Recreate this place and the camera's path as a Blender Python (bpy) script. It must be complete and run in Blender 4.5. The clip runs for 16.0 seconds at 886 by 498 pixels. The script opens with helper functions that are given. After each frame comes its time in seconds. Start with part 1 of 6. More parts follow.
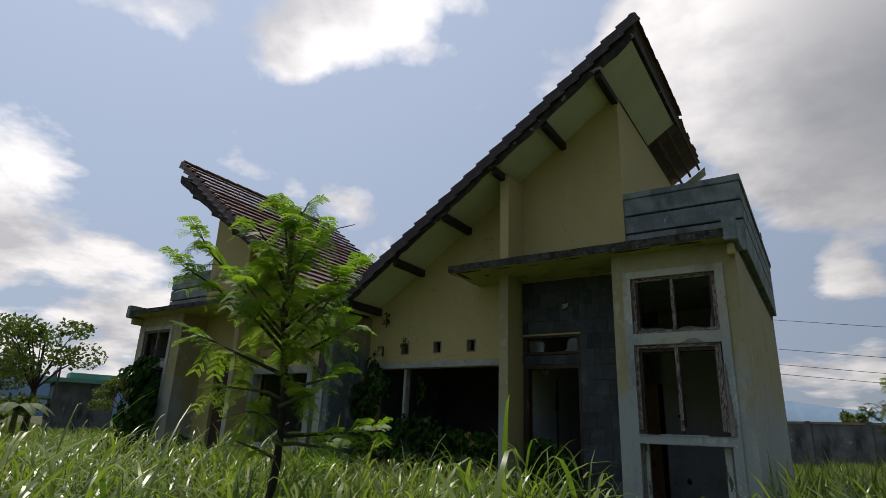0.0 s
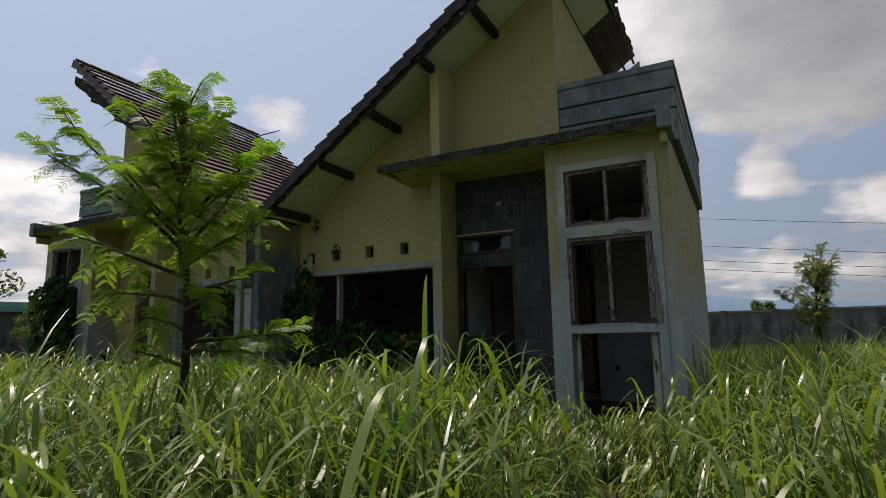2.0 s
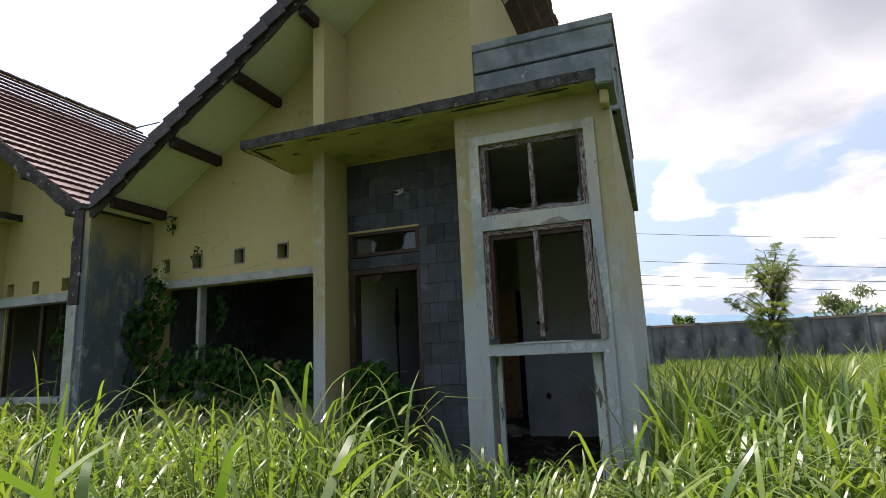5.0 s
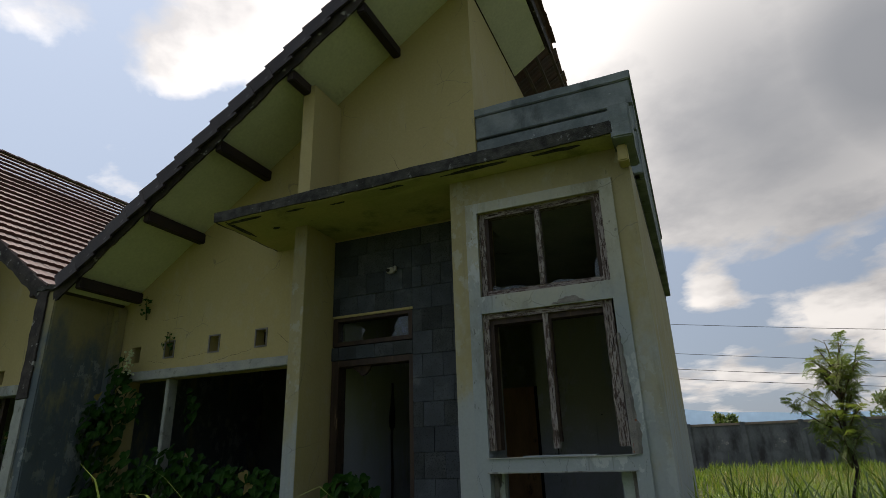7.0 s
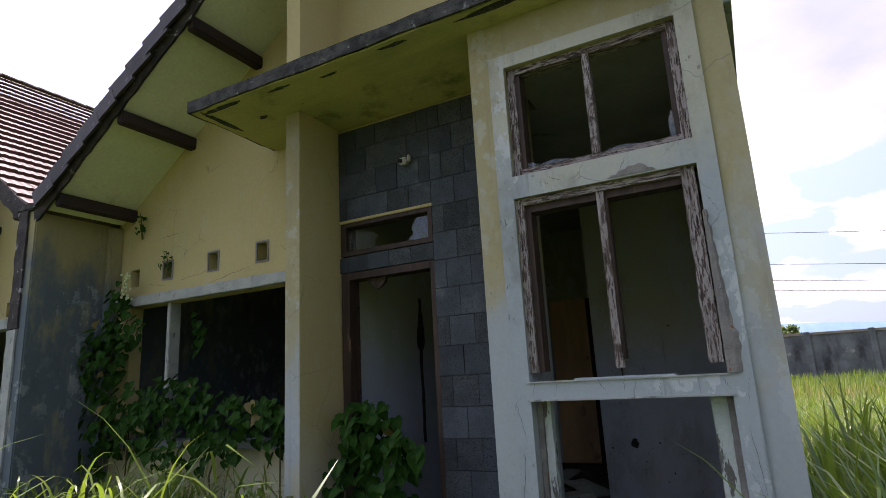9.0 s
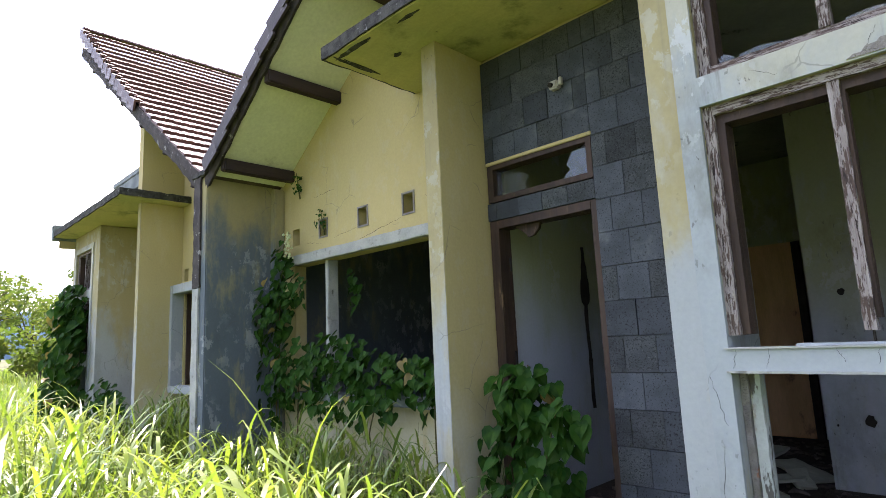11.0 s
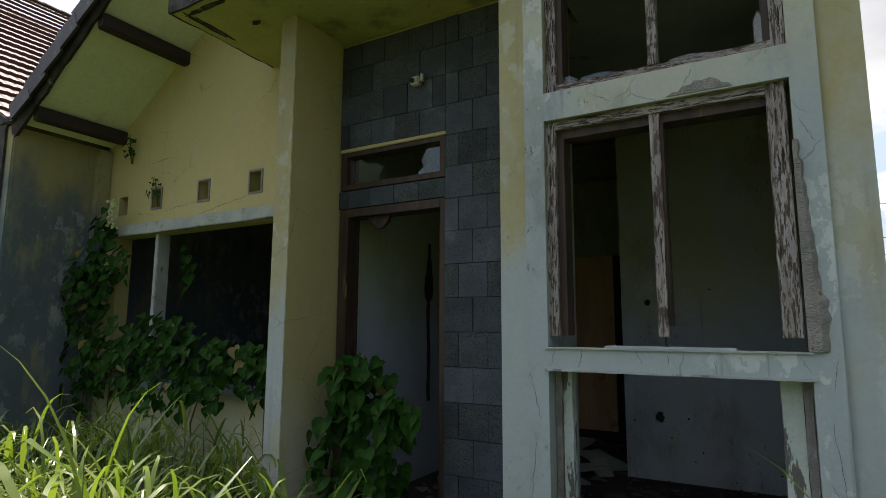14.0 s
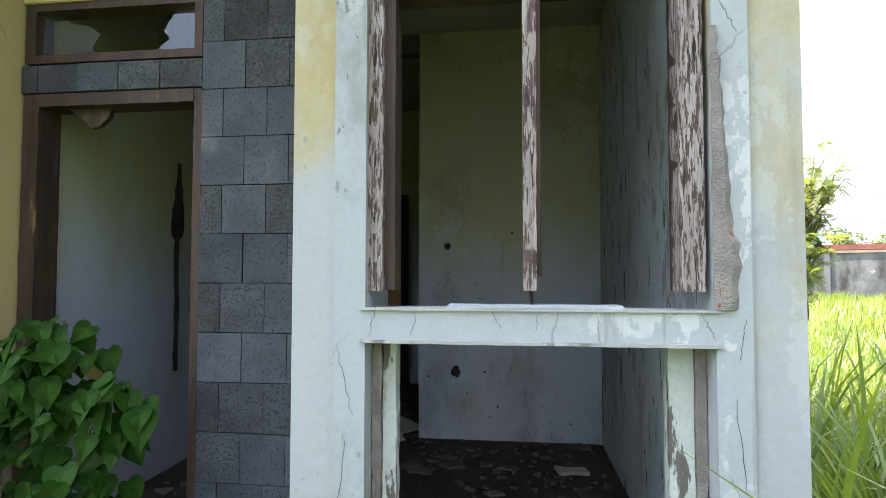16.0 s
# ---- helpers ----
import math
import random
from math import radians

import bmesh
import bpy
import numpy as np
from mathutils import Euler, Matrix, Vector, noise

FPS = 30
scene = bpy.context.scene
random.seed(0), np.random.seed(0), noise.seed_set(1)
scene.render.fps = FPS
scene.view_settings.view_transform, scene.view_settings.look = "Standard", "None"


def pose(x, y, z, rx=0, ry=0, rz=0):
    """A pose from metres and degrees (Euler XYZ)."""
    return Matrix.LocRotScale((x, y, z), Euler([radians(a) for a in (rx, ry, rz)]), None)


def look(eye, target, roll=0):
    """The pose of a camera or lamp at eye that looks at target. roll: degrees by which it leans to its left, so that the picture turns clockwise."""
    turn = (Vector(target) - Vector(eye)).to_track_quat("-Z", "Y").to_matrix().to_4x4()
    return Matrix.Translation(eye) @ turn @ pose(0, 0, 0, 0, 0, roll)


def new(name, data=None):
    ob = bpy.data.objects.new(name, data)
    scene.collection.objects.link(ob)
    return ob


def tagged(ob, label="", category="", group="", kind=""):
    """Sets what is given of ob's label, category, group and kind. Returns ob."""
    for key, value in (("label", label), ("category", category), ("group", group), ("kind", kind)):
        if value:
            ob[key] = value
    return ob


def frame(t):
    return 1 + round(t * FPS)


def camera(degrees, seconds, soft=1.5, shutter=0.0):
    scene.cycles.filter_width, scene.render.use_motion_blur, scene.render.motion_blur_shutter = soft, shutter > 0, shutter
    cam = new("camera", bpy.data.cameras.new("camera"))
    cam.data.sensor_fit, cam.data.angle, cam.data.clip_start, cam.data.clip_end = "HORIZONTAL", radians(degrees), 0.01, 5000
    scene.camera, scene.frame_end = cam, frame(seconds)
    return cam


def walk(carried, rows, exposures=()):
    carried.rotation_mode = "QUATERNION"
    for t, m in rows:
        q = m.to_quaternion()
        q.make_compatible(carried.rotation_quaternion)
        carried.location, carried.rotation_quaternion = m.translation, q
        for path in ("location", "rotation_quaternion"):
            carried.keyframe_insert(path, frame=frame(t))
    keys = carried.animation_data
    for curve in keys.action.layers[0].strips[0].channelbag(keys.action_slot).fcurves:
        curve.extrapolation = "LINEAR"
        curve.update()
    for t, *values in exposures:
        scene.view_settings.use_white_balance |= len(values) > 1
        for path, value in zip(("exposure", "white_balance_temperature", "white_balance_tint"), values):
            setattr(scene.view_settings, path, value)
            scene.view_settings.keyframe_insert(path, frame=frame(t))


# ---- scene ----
cam = camera(75.3, 16.0, soft=0.6)
METRES, EYE, TILT, LEAN, TURN = 6.32, 1.35, 0.0, 0.0, 33.5
ROWS = [
    (0.0, 0.0, 0.0, 0.0, -0.68, 17.59, -2.13),
    (0.5, -0.0041, 0.0057, 0.0003, -1.79, 16.57, -2.58),
    (1.0, -0.0083, 0.011, 0.0002, -2.67, 15.21, -1.41),
    (1.5, -0.0064, 0.0214, -0.0011, -2.52, 13.38, -0.37),
    (2.0, 0.0231, 0.0611, -0.0134, -6.11, 8.89, 1.08),
    (2.5, 0.0573, 0.1045, -0.0157, -10.9, 4.91, 0.85),
    (3.0, 0.0765, 0.1461, -0.0267, -11.49, 5.21, 1.9),
    (5.5, 0.1462, 0.3746, -0.0034, -12.8, 14.17, 1.9),
    (6.0, 0.1593, 0.4026, -0.0045, -11.78, 18.19, 1.77),
    (6.5, 0.1931, 0.4375, 0.0019, -10.78, 19.53, 1.71),
    (7.0, 0.2132, 0.4693, 0.0134, -10.25, 19.74, 1.69),
    (7.5, 0.2308, 0.5183, 0.0206, -9.66, 18.84, 1.66),
    (8.0, 0.2436, 0.556, 0.0155, -8.37, 16.01, 1.96),
    (10.5, 0.2852, 0.731, 0.0226, 5.54, 9.55, 3.51),
    (11.0, 0.2827, 0.734, 0.023, 11.56, 8.88, 2.6),
    (11.5, 0.2807, 0.7339, 0.0236, 14.76, 9.01, 1.96),
    (12.0, 0.2812, 0.7327, 0.0244, 14.2, 10.83, 1.57),
    (12.5, 0.2827, 0.7299, 0.0279, 13.32, 15.2, 1.53),
    (13.0, 0.2838, 0.7279, 0.0297, 11.76, 18.07, 1.19),
    (13.5, 0.2864, 0.7298, 0.0285, 7.02, 14.84, 0.82),
    (14.0, 0.29, 0.7394, 0.0217, -3.47, 7.83, -0.26),
    (14.5, 0.302, 0.7764, 0.0164, -11.47, 5.24, -1.41),
    (15.0, 0.3118, 0.8237, 0.0219, -14.36, 3.45, -1.6),
    (15.5, 0.3097, 0.8598, 0.0219, -19.22, 2.83, -0.99),
    (16.0, 0.3019, 0.8903, 0.0252, -26.34, 2.37, -0.07),
]
EXPOSURES = [
    (0.0, -0.68, 6600, 15), (1.5, -0.63, 6600, 15), (2.0, -0.63, 6700, 16), (2.5, -0.48, 6800, 16), (3.2, -0.13, 6900, 16), (5.3, 0.61, 6600, 18), (5.5, 0.56, 6600, 18),
    (6.0, 0.18, 7150, 18), (7.0, -0.39, 6880, 14), (7.5, -0.49, 6800, 14), (8.0, -0.44, 6700, 15), (8.2, -0.24, 6500, 20), (10.3, 1.96, 6650, 30), (11.0, 2.06, 6500, 28), (11.5, 2.06, 6850, 25),
    (12.0, 1.66, 6950, 24), (12.5, 1.41, 7050, 22), (13.0, 1.16, 7450, 25), (13.5, 0.56, 7050, 20), (14.0, 0.65, 6850, 14), (14.5, 1.61, 6720, 18), (15.0, 2.06, 6820, 21), (15.5, 2.36, 6820, 22), (16.0, 2.47, 6820, 22),
]
walk(cam, [(t, pose(0, 0, EYE, TILT, LEAN, TURN) @ pose(METRES * x, METRES * y, METRES * z, 90 + pitch, roll, yaw)) for t, x, y, z, yaw, pitch, roll in ROWS], EXPOSURES)

# ---- light ----
SUN_EL, SUN_AZ = 68.0, 76.0          # degrees; azimuth turned from +y towards -x
sun = new("sun", bpy.data.lights.new("sun", "SUN"))
sun.data.energy, sun.data.angle, sun.data.color = 5.5, radians(0.6), (1.0, 0.94, 0.84)
sd = Vector((-math.sin(radians(SUN_AZ)) * math.cos(radians(SUN_EL)), math.cos(radians(SUN_AZ)) * math.cos(radians(SUN_EL)), math.sin(radians(SUN_EL))))
sun.matrix_world = look(sd * 60, (0, 0, 0))

world = bpy.data.worlds.new("sky_world")
scene.world = world
world.use_nodes = True
wn, wl = world.node_tree.nodes, world.node_tree.links
wn.clear()


def wnode(kind, **kw):
    n = wn.new(kind)
    for k, v in kw.items():
        n.inputs[k].default_value = v
    return n


sky = wn.new("ShaderNodeTexSky")
sky.sky_type, sky.sun_disc = "NISHITA", False
sky.sun_elevation, sky.sun_rotation = radians(SUN_EL), radians(-SUN_AZ)
sky.air_density, sky.dust_density = 1.0, 1.5
tc = wn.new("ShaderNodeTexCoord")
sep = wn.new("ShaderNodeSeparateXYZ")
wl.new(tc.outputs["Generated"], sep.inputs[0])
hz = wn.new("ShaderNodeMath"); hz.operation = "ADD"; hz.inputs[1].default_value = 0.22
wl.new(sep.outputs["Z"], hz.inputs[0])
hm = wn.new("ShaderNodeMath"); hm.operation = "MAXIMUM"; hm.inputs[1].default_value = 0.05
wl.new(hz.outputs[0], hm.inputs[0])
div = wn.new("ShaderNodeVectorMath"); div.operation = "DIVIDE"
wl.new(tc.outputs["Generated"], div.inputs[0])
comb = wn.new("ShaderNodeCombineXYZ")
for k in ("X", "Y", "Z"):
    wl.new(hm.outputs[0], comb.inputs[k])
wl.new(comb.outputs[0], div.inputs[1])
mp = wn.new("ShaderNodeMapping")
mp.inputs["Location"].default_value = (3.1, 1.7, 0.4)
mp.inputs["Rotation"].default_value = (0, 0, radians(52))
wl.new(div.outputs[0], mp.inputs["Vector"])
n1 = wnode("ShaderNodeTexNoise", Scale=1.55, Detail=10.0, Roughness=0.56, Distortion=0.1)
wl.new(mp.outputs[0], n1.inputs["Vector"])
cov = wn.new("ShaderNodeValToRGB")
cov.color_ramp.elements[0].position, cov.color_ramp.elements[1].position = 0.51, 0.60


def bearing(az, el):
    """Unit vector; az in degrees from +y towards +x."""
    return (math.sin(radians(az)) * math.cos(radians(el)), math.cos(radians(az)) * math.cos(radians(el)), math.sin(radians(el)))


def cloud_bank(az, el, inner, outer, weight):
    """Soft round weight in the sky about one bearing, radii in degrees."""
    d = wn.new("ShaderNodeVectorMath"); d.operation = "DOT_PRODUCT"
    d.inputs[1].default_value = bearing(az, el)
    wl.new(tc.outputs["Generated"], d.inputs[0])
    r = wnode("ShaderNodeMapRange", **{"From Min": math.cos(radians(outer)), "From Max": math.cos(radians(inner)), "To Min": 0.0, "To Max": weight})
    wl.new(d.outputs["Value"], r.inputs["Value"])
    return r.outputs["Result"]


def summed(parts, start=0.0):
    total = wn.new("ShaderNodeMath"); total.operation = "ADD"
    total.inputs[1].default_value = start
    wl.new(parts[0], total.inputs[0])
    for p in parts[1:]:
        nxt = wn.new("ShaderNodeMath"); nxt.operation = "ADD"
        wl.new(total.outputs[0], nxt.inputs[0])
        wl.new(p, nxt.inputs[1])
        total = nxt
    return total.outputs[0]


WHITE_BANKS = ((-46, 39, 1, 9, 0.16), (-52, 35, 0.5, 4.5, 0.10), (-55.5, 26.6, 0.3, 5.5, 0.10), (-69, 12, 4, 13, 0.15), (-75, 17, 2, 9, 0.10), (-62, 9, 2, 8, 0.10),
               (-43, 22, 0.3, 4, 0.11), (-84, 9, 5, 14, 0.13), (8, 8, 1, 6, 0.11), (1, 5, 2, 6, 0.11), (14.5, 12, 1, 5, 0.13), (20, 8, 2, 8, 0.12), (2.5, 13.5, 0.3, 3, 0.10), (11, 5, 1, 5, 0.10))
GREY_BANKS = ((9, 29, 6, 15, 0.22), (-4, 35, 4, 11, 0.17), (22, 27, 6, 15, 0.20), (3, 20, 1, 6, 0.10), (36, 30, 8, 18, 0.18))
cover = summed([n1.outputs["Fac"]] + [cloud_bank(*b) for b in WHITE_BANKS + GREY_BANKS], -0.05)
wl.new(cover, cov.inputs["Fac"])
n2 = wnode("ShaderNodeTexNoise", Scale=3.2, Detail=8.0, Roughness=0.55)
wl.new(mp.outputs[0], n2.inputs["Vector"])
tone = wn.new("ShaderNodeValToRGB")
tone.color_ramp.elements[0].position, tone.color_ramp.elements[1].position = 0.36, 0.60
tone.color_ramp.elements[0].color, tone.color_ramp.elements[1].color = (8.8, 9.0, 9.3, 1), (16.0, 16.0, 15.7, 1)
wl.new(n2.outputs["Fac"], tone.inputs["Fac"])
toward = wn.new("ShaderNodeVectorMath"); toward.operation = "DOT_PRODUCT"
toward.inputs[1].default_value = sd
wl.new(tc.outputs["Generated"], toward.inputs[0])
glow = wnode("ShaderNodeMapRange", **{"From Min": -0.6, "From Max": 0.9, "To Min": 0.22, "To Max": 1.22})
wl.new(toward.outputs["Value"], glow.inputs["Value"])
lit = wn.new("ShaderNodeVectorMath"); lit.operation = "SCALE"
wl.new(glow.outputs["Result"], lit.inputs["Scale"])
shade = wn.new("ShaderNodeMixRGB")
shade.inputs["Color2"].default_value = (4.6, 5.0, 5.5, 1)
wl.new(summed([cloud_bank(11, 27, 2, 17, 0.88), cloud_bank(30, 30, 2, 14, 0.6)]), shade.inputs["Fac"])
wl.new(tone.outputs["Color"], shade.inputs["Color1"])
haze = wn.new("ShaderNodeMixRGB")
haze.inputs["Color2"].default_value = (8.6, 10.6, 13.4, 1)
hazy = wn.new("ShaderNodeVectorMath"); hazy.operation = "DOT_PRODUCT"
hazy.inputs[1].default_value = (-0.65, 0.65, 0.39)
wl.new(tc.outputs["Generated"], hazy.inputs[0])
thick = wnode("ShaderNodeMapRange", **{"From Min": -0.7, "From Max": 0.75, "To Min": 0.10, "To Max": 0.58})
wl.new(hazy.outputs["Value"], thick.inputs["Value"])
wl.new(thick.outputs["Result"], haze.inputs["Fac"])
wl.new(sky.outputs[0], haze.inputs["Color1"])
mixc = wn.new("ShaderNodeMixRGB")
wl.new(cov.outputs["Color"], mixc.inputs["Fac"])
wl.new(haze.outputs["Color"], mixc.inputs["Color1"])
wl.new(shade.outputs["Color"], mixc.inputs["Color2"])
bg = wnode("ShaderNodeBackground", Strength=0.097)
wl.new(mixc.outputs["Color"], lit.inputs[0])
wl.new(lit.outputs["Vector"], bg.inputs["Color"])
wo = wn.new("ShaderNodeOutputWorld")
wl.new(bg.outputs[0], wo.inputs["Surface"])

# ---- materials ----


def node_mat(name):
    m = bpy.data.materials.new(name)
    m.use_nodes = True
    return m, m.node_tree.nodes, m.node_tree.links, m.node_tree.nodes["Principled BSDF"]


def ramp(nodes, links, source, lo, hi):
    r = nodes.new("ShaderNodeMapRange")
    r.interpolation_type = "SMOOTHSTEP"
    r.inputs["From Min"].default_value, r.inputs["From Max"].default_value = lo, hi
    links.new(source, r.inputs["Value"])
    return r.outputs["Result"]


def noise_of(nodes, links, coords, scale, stretch=(1, 1, 1), detail=5.0, rough=0.6, shift=(0, 0, 0)):
    m = nodes.new("ShaderNodeMapping")
    m.inputs["Scale"].default_value = stretch
    m.inputs["Location"].default_value = shift
    links.new(coords, m.inputs["Vector"])
    n = nodes.new("ShaderNodeTexNoise")
    n.inputs["Scale"].default_value, n.inputs["Detail"].default_value, n.inputs["Roughness"].default_value = scale, detail, rough
    links.new(m.outputs[0], n.inputs["Vector"])
    return n.outputs["Fac"]


def blend(nodes, links, fac, a, b):
    m = nodes.new("ShaderNodeMixRGB")
    for sock, v in (("Fac", fac), ("Color1", a), ("Color2", b)):
        if isinstance(v, (int, float)):
            m.inputs[sock].default_value = v
        elif isinstance(v, tuple):
            m.inputs[sock].default_value = (*v[:3], 1)
        else:
            links.new(v, m.inputs[sock])
    return m.outputs["Color"]


def surface(name, base, second, rough=0.8, scale=3.0, grain=60.0, stains=(), bump=0.15, stretch=(1, 1, 1), metal=0.0, island=0.0, bump_size=0.01, per_object=0.0):
    """base and second colour mixed by noise, each stain (colour, scale, lo, hi, stretch) over it, fine grain and bump."""
    m, nd, lk, b = node_mat(name)
    co = nd.new("ShaderNodeTexCoord").outputs["Object"]
    col = blend(nd, lk, ramp(nd, lk, noise_of(nd, lk, co, scale, stretch), 0.35, 0.65), base, second)
    for i, (c, s, lo, hi, st) in enumerate(stains):
        col = blend(nd, lk, ramp(nd, lk, noise_of(nd, lk, co, s, st, 7.0, 0.65, (3.7 * i + 1, 1.3 * i, 2.1 * i)), lo, hi), col, c)
    g = noise_of(nd, lk, co, grain, stretch, 3.0)
    hsv = nd.new("ShaderNodeHueSaturation")
    lk.new(col, hsv.inputs["Color"])
    val = nd.new("ShaderNodeMath")
    val.operation = "MULTIPLY_ADD"
    val.inputs[1].default_value, val.inputs[2].default_value = 0.35, 0.825
    lk.new(g, val.inputs[0])
    last = val.outputs[0]
    for amount, kind, out in ((island, "ShaderNodeNewGeometry", "Random Per Island"), (per_object, "ShaderNodeObjectInfo", "Random")):
        if amount:
            a = nd.new("ShaderNodeMath")
            a.operation = "MULTIPLY_ADD"
            a.inputs[1].default_value, a.inputs[2].default_value = amount, 1 - amount / 2
            lk.new(nd.new(kind).outputs[out], a.inputs[0])
            mu = nd.new("ShaderNodeMath")
            mu.operation = "MULTIPLY"
            lk.new(last, mu.inputs[0])
            lk.new(a.outputs[0], mu.inputs[1])
            last = mu.outputs[0]
    lk.new(last, hsv.inputs["Value"])
    lk.new(hsv.outputs["Color"], b.inputs["Base Color"])
    b.inputs["Roughness"].default_value, b.inputs["Metallic"].default_value = rough, metal
    b.inputs["Specular IOR Level"].default_value = 0.3
    if bump:
        bp = nd.new("ShaderNodeBump")
        bp.inputs["Strength"].default_value, bp.inputs["Distance"].default_value = bump, bump_size
        lk.new(g, bp.inputs["Height"])
        lk.new(bp.outputs[0], b.inputs["Normal"])
    return m


def leaf_mat(name, a, b_, trans=0.35, rough=0.45, per_object=False, gloss=0.35, yellowing=0.25):
    """Leaf: colour varied per island, part of the light passes through."""
    m, nd, lk, b = node_mat(name)
    rnd = nd.new("ShaderNodeObjectInfo").outputs["Random"] if per_object else nd.new("ShaderNodeNewGeometry").outputs["Random Per Island"]
    co = nd.new("ShaderNodeTexCoord").outputs["Object"]
    col = blend(nd, lk, rnd, a, b_)
    col = blend(nd, lk, ramp(nd, lk, noise_of(nd, lk, co, 1.3), 0.4, 0.7), col, tuple((1 - yellowing) * x + yellowing * y for x, y in zip(b_, (0.2, 0.17, 0.04))))
    lk.new(col, b.inputs["Base Color"])
    b.inputs["Roughness"].default_value = rough
    b.inputs["Specular IOR Level"].default_value = gloss
    tr = nd.new("ShaderNodeBsdfTranslucent")
    bright = nd.new("ShaderNodeMixRGB")
    bright.blend_type = "MULTIPLY"
    bright.inputs["Fac"].default_value, bright.inputs["Color2"].default_value = 1.0, (1.7, 1.8, 0.8, 1)
    lk.new(col, bright.inputs["Color1"])
    lk.new(bright.outputs[0], tr.inputs["Color"])
    mx = nd.new("ShaderNodeMixShader")
    mx.inputs["Fac"].default_value = trans
    lk.new(b.outputs[0], mx.inputs[1])
    lk.new(tr.outputs[0], mx.inputs[2])
    lk.new(mx.outputs[0], nd["Material Output"].inputs["Surface"])
    return m


def two_tone_plaster(name, top, low, z_mid, z_span, spots, crack=True, grime=0.62, wear=1.0):
    """Faded wall paint: one tint above giving way to a worn paler tint below along a ragged edge, with stains, mildew and hair cracks."""
    m, nd, lk, b = node_mat(name)
    co = nd.new("ShaderNodeTexCoord").outputs["Object"]
    sp = nd.new("ShaderNodeSeparateXYZ")
    lk.new(co, sp.inputs[0])
    n = noise_of(nd, lk, co, 2.3, (1, 1, 0.5), 9.0, 0.68)
    s = nd.new("ShaderNodeMath")
    s.operation = "MULTIPLY_ADD"
    s.inputs[1].default_value = z_span
    lk.new(n, s.inputs[0])
    lk.new(sp.outputs["Z"], s.inputs[2])
    col = blend(nd, lk, ramp(nd, lk, s.outputs[0], z_mid - 0.40 + z_span / 2, z_mid + 0.40 + z_span / 2), low, top)
    col = blend(nd, lk, ramp(nd, lk, noise_of(nd, lk, co, 4.5, (1, 1, 0.35), 6.0, 0.65, (5, 2, 1)), 0.52, 0.70), col, spots)
    fade = nd.new("ShaderNodeMath")
    fade.operation = "MULTIPLY"
    fade.inputs[1].default_value = 0.6
    lk.new(ramp(nd, lk, noise_of(nd, lk, co, 2.3, (2.2, 2.2, 0.28), 8.0, 0.7, (1, 8, 4)), grime, grime + 0.2), fade.inputs[0])
    col = blend(nd, lk, fade.outputs[0], col, (0.09, 0.095, 0.085))
    def masked(a, b, k):
        m1 = nd.new("ShaderNodeMath")
        m1.operation = "MULTIPLY"
        lk.new(a, m1.inputs[0])
        lk.new(b, m1.inputs[1])
        m3 = nd.new("ShaderNodeMath")
        m3.operation = "MULTIPLY"
        m3.inputs[1].default_value = k * wear
        lk.new(m1.outputs[0], m3.inputs[0])
        return m3.outputs[0]

    where = ramp(nd, lk, noise_of(nd, lk, co, 0.9, (1, 1, 0.8), 4.0, 0.6, (2, 6, 3)), 0.46, 0.60)
    other = ramp(nd, lk, noise_of(nd, lk, co, 0.8, (1, 1, 0.8), 4.0, 0.6, (12, 1, 7)), 0.45, 0.60)
    dim = nd.new("ShaderNodeMixRGB")
    dim.blend_type = "MULTIPLY"
    dim.inputs["Fac"].default_value = 1.0
    dim.inputs["Color2"].default_value = (0.66, 0.64, 0.58, 1)
    lk.new(col, dim.inputs["Color1"])
    col = blend(nd, lk, masked(where, ramp(nd, lk, noise_of(nd, lk, co, 3.2, (1, 1, 0.5), 9.0, 0.7, (4, 4, 9)), 0.40, 0.62), 0.75), col, dim.outputs["Color"])
    col = blend(nd, lk, masked(other, ramp(nd, lk, noise_of(nd, lk, co, 7.5, (1, 1, 0.7), 10.0, 0.68, (8, 3, 5)), 0.545, 0.56), 0.55), col, (0.50, 0.53, 0.51))
    col = blend(nd, lk, masked(where, ramp(nd, lk, noise_of(nd, lk, co, 38.0, (1, 1, 0.6), 3.0, 0.5, (1, 3, 8)), 0.66, 0.70), 0.6), col, (0.10, 0.10, 0.09))
    col = blend(nd, lk, masked(other, ramp(nd, lk, noise_of(nd, lk, co, 5.0, (3.0, 3.0, 0.12), 7.0, 0.65, (6, 2, 2)), 0.55, 0.70), 0.5), col, (0.17, 0.17, 0.14))
    if crack:
        v = nd.new("ShaderNodeTexVoronoi")
        v.feature = "DISTANCE_TO_EDGE"
        v.inputs["Scale"].default_value = 2.6
        wob = nd.new("ShaderNodeMixRGB")
        wob.inputs["Fac"].default_value = 0.12
        lk.new(co, wob.inputs["Color1"])
        nn = nd.new("ShaderNodeTexNoise")
        nn.inputs["Scale"].default_value, nn.inputs["Detail"].default_value = 5.0, 4.0
        lk.new(co, nn.inputs["Vector"])
        lk.new(nn.outputs["Color"], wob.inputs["Color2"])
        lk.new(wob.outputs[0], v.inputs["Vector"])
        line = ramp(nd, lk, v.outputs["Distance"], 0.010, 0.003)
        mask = ramp(nd, lk, noise_of(nd, lk, co, 1.9, (1, 1, 1), 3.0, 0.5, (9, 9, 2)), 0.54, 0.62)
        mm = nd.new("ShaderNodeMath")
        mm.operation = "MULTIPLY"
        lk.new(line, mm.inputs[0])
